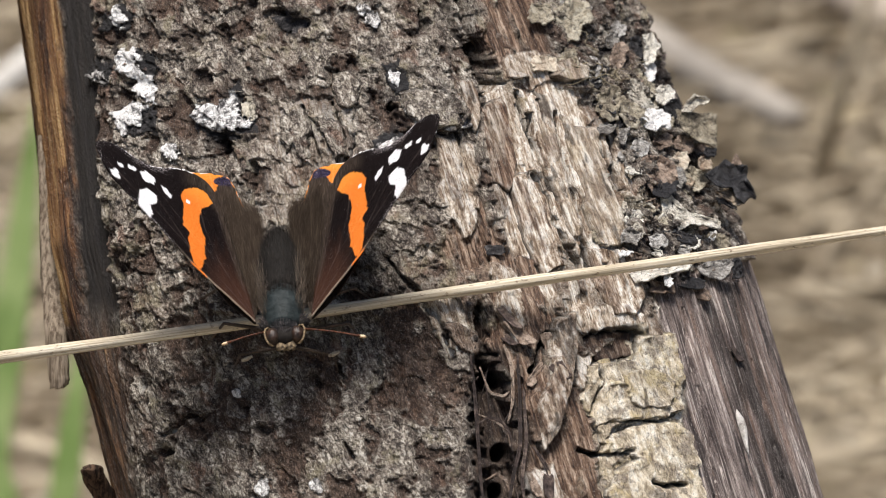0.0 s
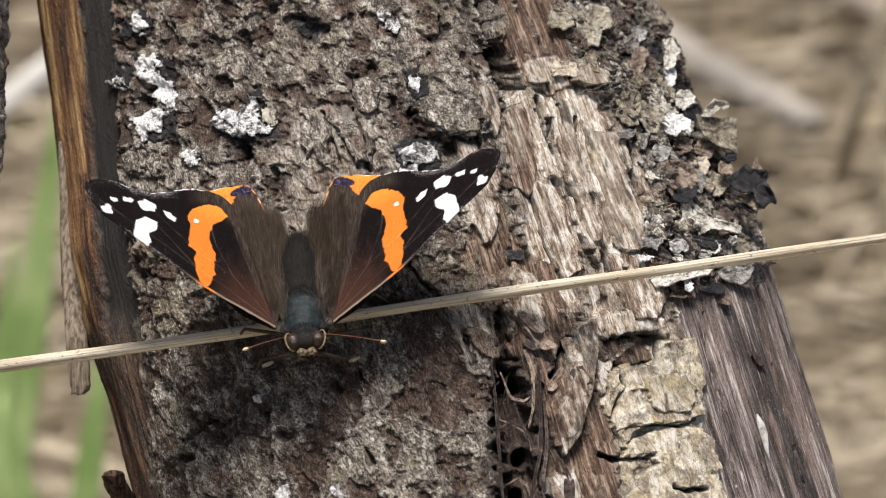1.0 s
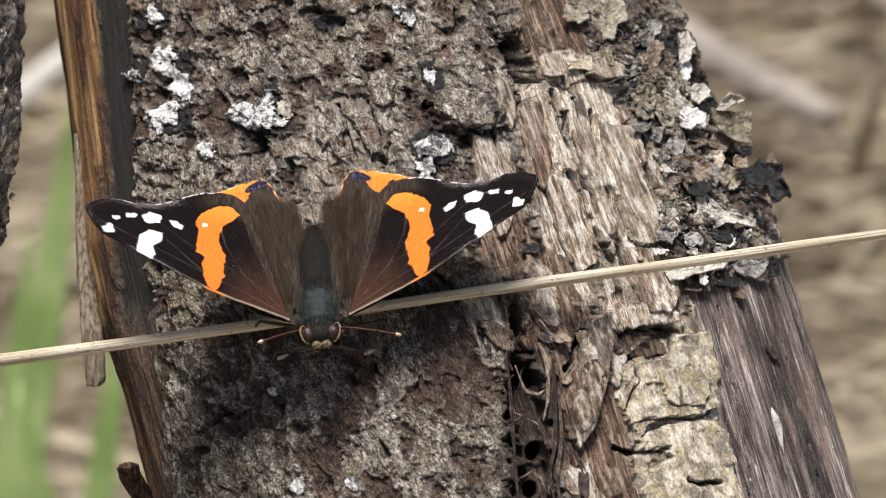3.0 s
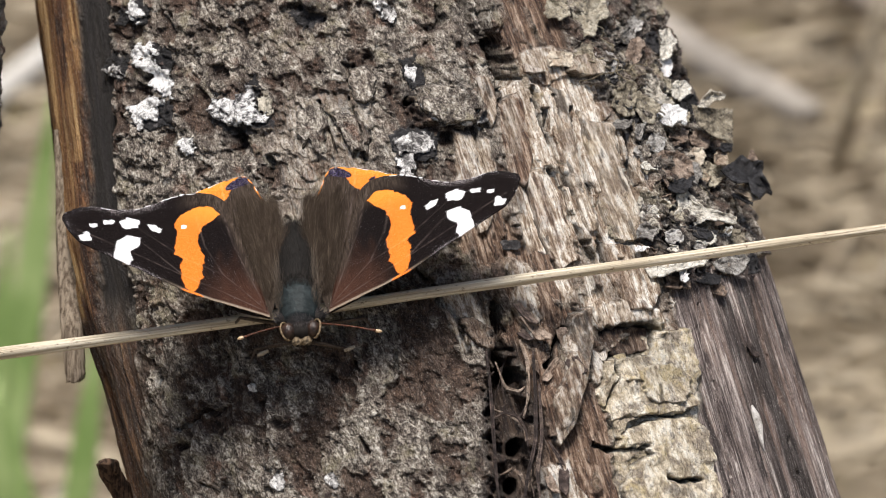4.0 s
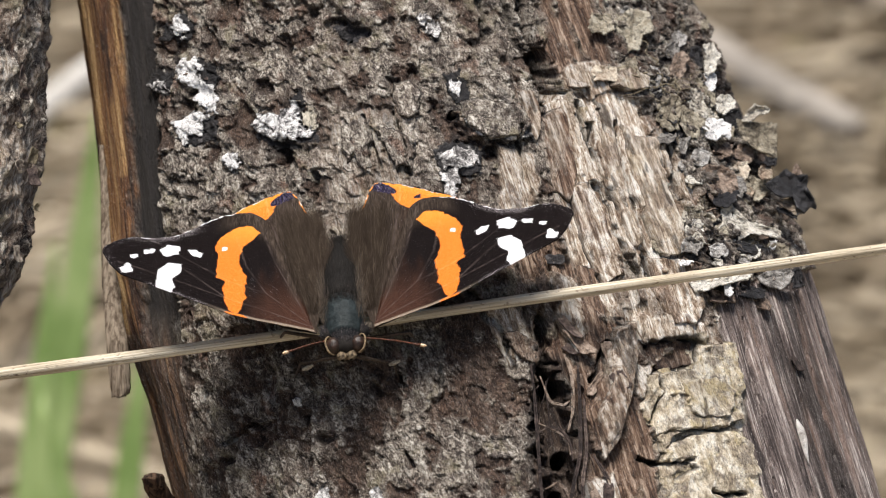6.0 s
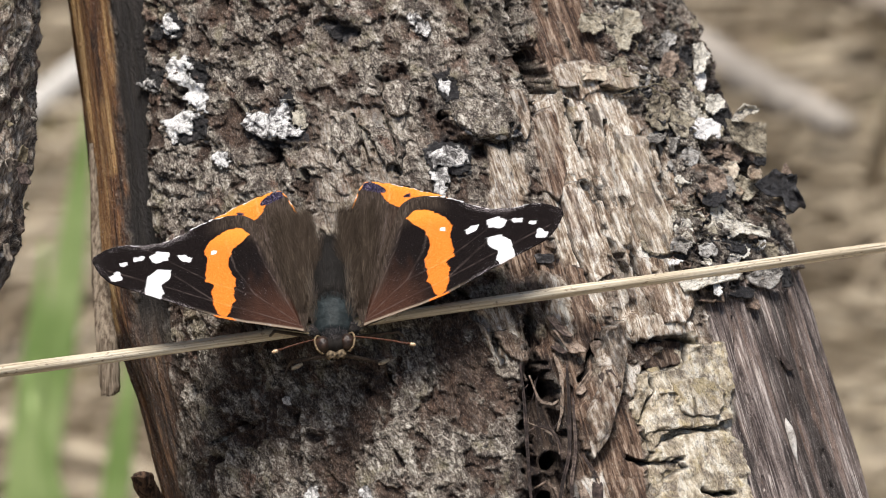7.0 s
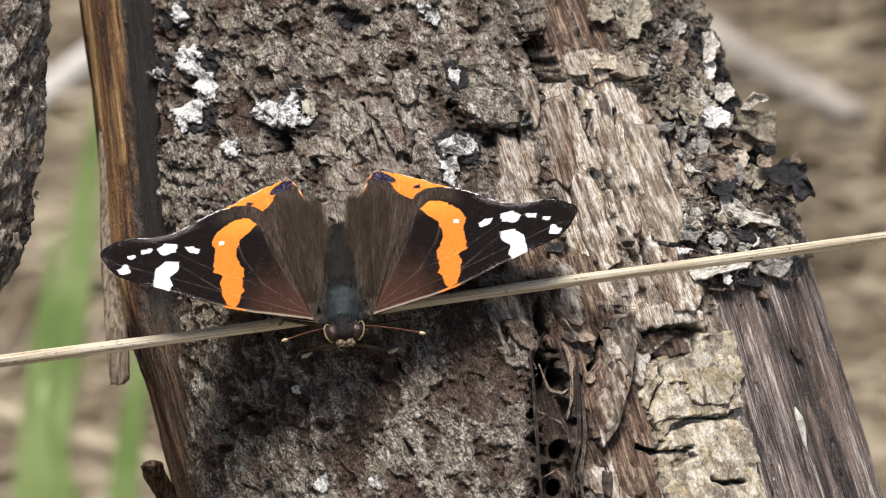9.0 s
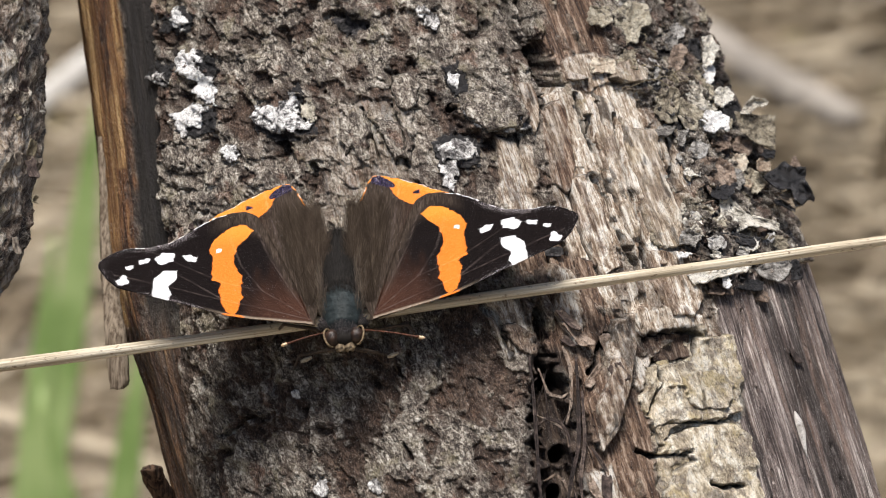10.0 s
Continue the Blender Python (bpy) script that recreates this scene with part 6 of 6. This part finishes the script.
def butterfly():
    mid = (HINGE[1][0] + HINGE[-1][0]) / 2
    body_pose = Matrix.Translation(mid) @ pose(0, 0, 0, 0, 0, 6.0) @ pose(0, 0, 0, AXIS_TILT)
    fly = thing("butterfly", PLAN @ body_pose, "dark brown butterfly with orange bands and white wing spots", "butterfly")
    thorax = [(-1.2, 0.6, 0.6, -0.2), (-0.4, 2.0, 1.7, -0.3), (1.5, 2.5, 2.2, -0.3), (3.6, 2.5, 2.3, -0.3), (5.6, 1.9, 1.8, -0.6), (6.8, 1.0, 1.0, -1.0)]
    abdomen = [(4.6, 1.9, 1.5, -0.9), (6.4, 2.7, 2.0, -0.9), (8.6, 3.05, 2.1, -1.1), (11.0, 2.95, 2.0, -1.3), (13.0, 2.5, 1.8, -1.4), (15.0, 1.85, 1.4, -1.4), (16.6, 1.1, 0.9, -1.5), (17.6, 0.25, 0.25, -1.6)]
    t = part("thorax", lathe("thorax", thorax, THORAX, seed=2), fly, "slate teal thorax with a dark furrow")
    part("fur", fur("fur", thorax, FUR_TEAL, 1500, 0.45, 5, 0.014, 0.18), t)
    part("mane", fur("mane", [(3.4, 2.5, 2.3, -0.3), (5.6, 2.1, 2.0, -0.5), (6.8, 1.4, 1.4, -0.8)], FUR_DARK, 900, 1.6, 11, 0.015, 0.14), t, "dark hair over the back of the thorax")
    collar = [(1.0, 2.5, 2.1, -0.3), (4.0, 2.8, 2.3, -0.3), (9.0, 3.1, 2.2, -0.8)]
    for lo, hi in ((0.0, 0.85), (math.pi - 0.85, math.pi)):
        part("side_hair", fur("side_hair", collar, FUR_TAN, 260, 3.2, 7, 0.016, 0.12, lo, hi), t, "tan side hairs")
    a = part("abdomen", lathe("abdomen", abdomen, FUR_DARK, seed=4), fly, "dark furry abdomen")
    part("fur", fur("fur", abdomen, FUR_DARK, 2600, 1.1, 6, 0.015, 0.16), a)
    head = part("head", ball("head", (0, -2.2, -0.2), (1.5, 1.3, 1.3), FUR_DARK), fly)
    part("fur", fur("fur", [(-3.4, 0.5, 0.5, -0.1), (-2.6, 1.3, 1.2, -0.1), (-1.0, 1.6, 1.4, -0.1)], FUR_GREY, 700, 0.7, 8, 0.014, 0.35), head)
    for s in (1, -1):
        pad = part("shoulder_pad", ball("shoulder_pad", (2.15 * s, 0.1, -0.3), (0.95, 0.85, 0.7), FUR_DARK), t, "grey furry shoulder pad")
        bars, g = [], np.random.default_rng(60 + s)
        for d in g.normal(0, 1, (260, 3)):
            d = Vector((d[0], d[1], abs(d[2]))).normalized()
            p = Vector((2.15 * s + 0.95 * d.x, 0.1 + 0.85 * d.y, -0.3 + 0.7 * d.z))
            q = p + d * 0.18 + Vector((0.25 * s, 0.35, 0)) * g.uniform(0.6, 1.6)
            bars.append(([p * 0.001, q * 0.001], np.array([0.018, 0.006]) * 0.001))
        part("fur", tubes_mesh("fur", bars, FUR_GREY, 3), pad)
        eye = part("eye", ball("eye", (1.5 * s, -2.3, 0.0), (0.95, 1.15, 1.1), EYE), head, "glossy brown compound eye")
        ring = [Vector((1.85 * s + 0.62 * s * math.cos(k), -2.3 + 1.38 * math.sin(k), 0.1 + 1.38 * math.cos(k) * 0.5)) * 0.001 for k in np.linspace(-2.4, 2.4, 18)]
        part("eye_ring", tubes_mesh("eye_ring", [(ring, 0.00013)], CREAM_HAIR, 6), head, "cream eye rim")
        part("palp", lathe("palp", [(-4.35, 0.2, 0.25, -0.5), (-4.0, 0.62, 0.5, -0.4), (-3.2, 0.75, 0.55, -0.5), (-2.4, 0.5, 0.4, -0.8)], PALP, 14, 0.25, 9), head, "cream furry palp",
             pose(0.00055 * s, 0, 0))
        inv = body_pose.inverted()
        tip, start = (at(738, 605, 0.002), at(640, 592, 0.0005)) if s > 0 else (at(502, 617, 0.002), at(577, 596, 0.0005))
        tip, start = inv @ tip, inv @ start
        way = tip - start
        pts = [start + way * k + Vector((0, 0, 0.0002 * math.sin(k * 3.1))) for k in np.linspace(0, 1, 12)]
        an = part("antenna", tubes_mesh("antenna", [(pts, np.interp(np.linspace(0, 1, 12), [0, 0.85, 1], [0.00011, 0.00011, 0.0002]))], ANTENNA, 6), fly, "thin rust-brown antenna")
        club = [tip - way.normalized() * 0.0003, tip, tip + way.normalized() * 0.0004, tip + way.normalized() * 0.0007]
        part("club", tubes_mesh("club", [(club, np.array([0.00013, 0.00021, 0.00022, 0.00008]))], CLUB, 8), an, "cream antenna tip")
        for x0, y0, x1, y1, x2, y2, mat in ((40, 35, 82, 47, 92, 75, LEG_DARK), (55, 5, 110, -8, 140, 30, LEG_DARK), (60, -40, 120, -70, 150, -50, LEG_DARK)):
            knee = inv @ at(607 + s * x1, 590 + y1, -0.0045)
            phi, Y = trunk_spot(607 + s * x2, 590 + y2)
            foot = inv @ Vector(trunk_point(np.array([phi]), np.array([Y]), np.array([0.0002]))[0])
            hip = inv @ at(607 + s * x0 * 0.4, 590 + y0, -0.0035)
            part("leg", tubes_mesh("leg", [([hip, hip.lerp(knee, 0.6), knee, knee.lerp(foot, 0.5), foot], np.array([0.28, 0.24, 0.2, 0.14, 0.1]) * 0.001)], mat, 6), fly, "slender leg")
    wings = []
    for x, y in ((537, 645), (690, 637)):
        q = [body_pose.inverted() @ at(x + dx, y + dy, -0.0035) for dx, dy in ((-9, 3), (0, 0), (10, -5))]
        part("foot", tubes_mesh("foot", [(q if x < 600 else q[::-1], np.array([0.18, 0.3, 0.16]) * 0.001)], LEG, 8), fly, "pale foreleg tip")
    for s in (1, -1):
        fw = part("forewing", wing_mesh("forewing", FORE, s, 0.00010, FORE_VEINS, fore_marks, 0.30), fly, "black forewing with orange band and white spots")
        hw = part("hindwing", wing_mesh("hindwing", HIND, s, 0.00010, HIND_VEINS, hind_marks, -0.10), fly, "brown hindwing with orange margin")
        part("hair_fringe", hair_tuft(40 + s, 3800, s), hw, "long brown hairs")
        wings.append((s, fw, hw, body_pose))
    return wings


FLY_WINGS = butterfly()
# seconds, then rise and sweep in degrees of fore wing and rise of hind wing
RIGHT_WING = [(0, 49.1, -1.4, 34.9), (0.1, 49.1, -1.7, 34.9), (0.2, 50.0, -2.0, 34.9), (0.3, 43.3, -2.3, 30.1), (0.4, 33.7, -2.6, 22.0), (0.5, 32.7, -2.9, 21.2), (0.7, 32.6, -3.0, 21.2), (1, 31.3, -3.2, 20.3), (1.2, 30.3, -3.2, 19.5), (1.5, 25.5, -3.2, 15.9), (1.7, 22.7, -3.3, 14.1), (2, 23.4, -3.4, 14.3), (2.2, 20.3, -3.4, 13.1), (3.3, 16.5, -3.2, 11.4), (3.5, 17.8, -3.2, 12.1), (4, 15.5, -3.2, 10.9), (4.5, 13.1, -2.9, 10.4), (5, 11.2, -2.5, 5.4), (5.2, 9.6, -2.4, 5.8), (6.3, 8.0, -1.9, 5.6), (6.5, 8.1, -1.8, 5.2), (7, 8.0, -1.9, 5.6), (7.2, 10.7, -1.7, 5.9), (7.5, 10.5, -1.4, 6.1), (7.7, 8.2, -1.5, 5.2), (8, 6.7, -1.6, 4.2), (8.5, 6.5, -1.1, 3.6), (9, 6.3, -0.2, 1.9), (9.5, 6.4, 0.0, 2.0), (10, 5.5, 0.3, 0.5)]
LEFT_WING = [(0, 51.5, -4.1, 43.6), (0.1, 53.3, -4.4, 43.6), (0.2, 53.9, -4.8, 43.6), (0.3, 46.5, -5.1, 37.3), (0.4, 35.5, -5.4, 23.4), (0.5, 34.6, -5.7, 23.1), (0.7, 36.4, -5.5, 24.5), (1, 35.2, -5.2, 22.9), (1.2, 33.8, -5.6, 22.2), (1.5, 26.9, -6.2, 15.3), (1.7, 27.8, -6.1, 16.2), (2, 25.3, -5.9, 14.0), (2.2, 25.0, -5.8, 13.7), (3.3, 21.2, -5.2, 10.5), (3.5, 20.3, -5.1, 9.8), (4, 16.4, -5.7, 7.5), (4.5, 14.9, -4.6, 7.6), (5, 11.9, -4.6, 4.6), (5.2, 11.0, -4.5, 4.3), (6.3, 10.0, -4.0, 4.0), (6.5, 8.2, -3.9, 2.3), (7, 5.8, -4.1, 2.5), (7.2, 7.9, -4.0, 2.4), (7.5, 8.7, -3.8, 3.5), (7.7, 8.1, -3.8, 2.3), (8, 4.9, -3.8, 1.8), (8.5, 4.6, -3.7, 0.6), (9, 5.0, -3.1, 0.8), (9.5, 4.3, -2.7, 2.0), (10, 3.5, -2.0, 2.0)]


def wing_pose(side, rise, sweep, body_pose):
    p, roll = HINGE[side]
    m = Matrix.Translation(p) @ pose(0, 0, 0, 0, 0, roll) @ pose(0, 0, 0, AXIS_TILT) @ pose(0, 0, 0, 0, -side * rise, 0) @ pose(0, 0, 0, 0, 0, -side * sweep)
    return body_pose.inverted() @ m


def motions():
    for s, fw, hw, body in FLY_WINGS:
        rows = RIGHT_WING if s > 0 else LEFT_WING
        walk(fw, [(t, wing_pose(s, a, b, body)) for t, a, b, c in rows])
        walk(hw, [(t, wing_pose(s, c, 0.0, body)) for t, a, b, c in rows])


# ---- ground behind, with litter ----
def ground():
    n = 160
    s = np.linspace(-1, 1, n)
    s = np.sign(s) * (np.abs(s) * 1.2 + np.abs(s) ** 5 * 400)
    X, Y = np.meshgrid(s, s, indexing="xy")
    Y = Y + 0.8
    Z = 0.05 * (fbm(X * 3 + 40, Y * 3 + 40, 4, 3) - 0.6) + 0.006 * (fbm(X * 14 + 40, Y * 14 + 40, 3, 6) - 0.6)
    ob = tagged(new("ground", mesh_of("ground", np.stack([X, Y, Z], -1).reshape(-1, 3), grid_faces(n, n), [SOIL])), "pale brown ground of soil and dry litter", "ground", kind="structure")
    return ob


def litter():
    g = np.random.default_rng(11)
    V, F, off = [], [], 0
    for k in range(6500):
        x, y = (g.uniform(-0.6, 0.6), g.uniform(0.6, 3.4)) if k < 4300 else (g.normal(0, 1.6), g.normal(1.2, 1.8))
        a, tip = g.normal(0.5 if g.random() < 0.5 else 2.6, 0.7), g.normal(0, 0.12)
        n, r = g.uniform(0.05, 0.2), g.uniform(0.0008, 0.0034)
        d = Vector((math.cos(a), math.sin(a), tip)) * n / 2
        z = 0.012 + g.uniform(0, 0.02)
        c = Vector((x, y, z))
        v, f, _ = tube([c - d, c + Vector((0, 0, 0.004)), c + d], [r, r * 0.9, r * 0.5], 4)
        V.append(v), F.append(f + off)
        off += len(v)
    for k in range(70):
        x, y = g.uniform(-0.5, 0.5), g.uniform(1.5, 3.0)
        n, lean = g.uniform(0.08, 0.22), g.normal(0, 0.35)
        c, d = Vector((x, y, 0)), Vector((lean, g.normal(0, 0.3), 1)) * n
        v, f, _ = tube([c, c + d * 0.5, c + d], [0.004, 0.0035, 0.002], 5)
        V.append(v), F.append(f + off)
        off += len(v)
    me = mesh_of("straw_litter", np.vstack(V), np.vstack(F), [STRAW])
    tagged(new("straw_litter", me), "scattered dry straw and dead grass stems", "straw litter", kind="stuff")


TUFT = thing("grass_tuft", Matrix.Identity(4), "tuft of fresh green grass growing behind the trunk", "grass")


def blade(x0, y0, x1, y1, depth, wide, bend=0.01):
    """A grass blade between two cells of the plan at a depth behind it."""
    a, b = PLAN @ at(x0, y0, depth), PLAN @ at(x1, y1, depth)
    a = a + (a - b) * ((a.z - 0.0) / (b.z - a.z))
    rows = []
    for s in np.linspace(0, 1, 24):
        p = a.lerp(b, s) + Vector((bend * math.sin(s * 2.2), 0, 0))
        w = wide * (1 - max(0.0, (s - 0.6) / 0.4) ** 2.2) + 0.0004
        rows.append([p + Vector((-w, 0, 0)), p + Vector((-w / 2, -0.12 * w, 0)), p + Vector((0, 0.35 * w, 0)), p + Vector((w / 2, -0.12 * w, 0)), p + Vector((w, 0, 0))])
    P = np.array([[tuple(q) for q in r] for r in rows])
    v, f = shell(P, np.full(P.shape[:2], 0.0004))
    part("blade", mesh_of("blade", v, f, [GRASS]), TUFT)


def on_ground(x, y, up):
    """The point of the ground that lies behind the cell (x, y), raised a little."""
    eye, way = PLAN @ Vector((0, 0, FAR)), PLAN @ at(x, y) - PLAN @ Vector((0, 0, FAR))
    return eye + way * ((up - eye.z) / way.z)


def stick(x0, y0, x1, y1, r, mat, label, up=0.035):
    a, b = on_ground(x0, y0, up), on_ground(x1, y1, up)
    pts = [a.lerp(b, s) + Vector((0, 0, 0.001 * math.sin(7 * s + x0))) for s in np.linspace(0, 1, 16)]
    rad = r * (1 - 0.3 * np.linspace(0, 1, 16)) * (1 + 0.06 * np.sin(np.arange(16) * 1.7))
    v, f, _ = tube(pts, rad, 12)
    tagged(new("fallen_stick", mesh_of("fallen_stick", v, f, [mat])), label, "stick", "sticks on the ground")


ground()
litter()
stick(-500, 640, 420, -90, 0.0085, STICK_PALE, "sun-bleached dry stick lying on the ground")
stick(1170, 42, 1500, 226, 0.0115, STICK, "pale weathered stick lying on the ground")
stick(1400, -90, 1900, 150, 0.016, STICK_BROWN, "grey weathered branch lying on the ground")
blade(52, 960, 150, 190, -1.15, 0.0058, 0.004)
blade(20, 980, 78, 420, -1.05, 0.0048, 0.003)
blade(96, 930, 30, 640, -1.0, 0.0045, 0.004)
blade(182, 1000, 240, 560, -1.0, 0.0048, 0.003)
stick(-200, 690, 420, 880, 0.005, STRAW, "dry fallen grass stem near the ground")
blade(-6, 1050, 24, 690, -0.9, 0.005)

motions()
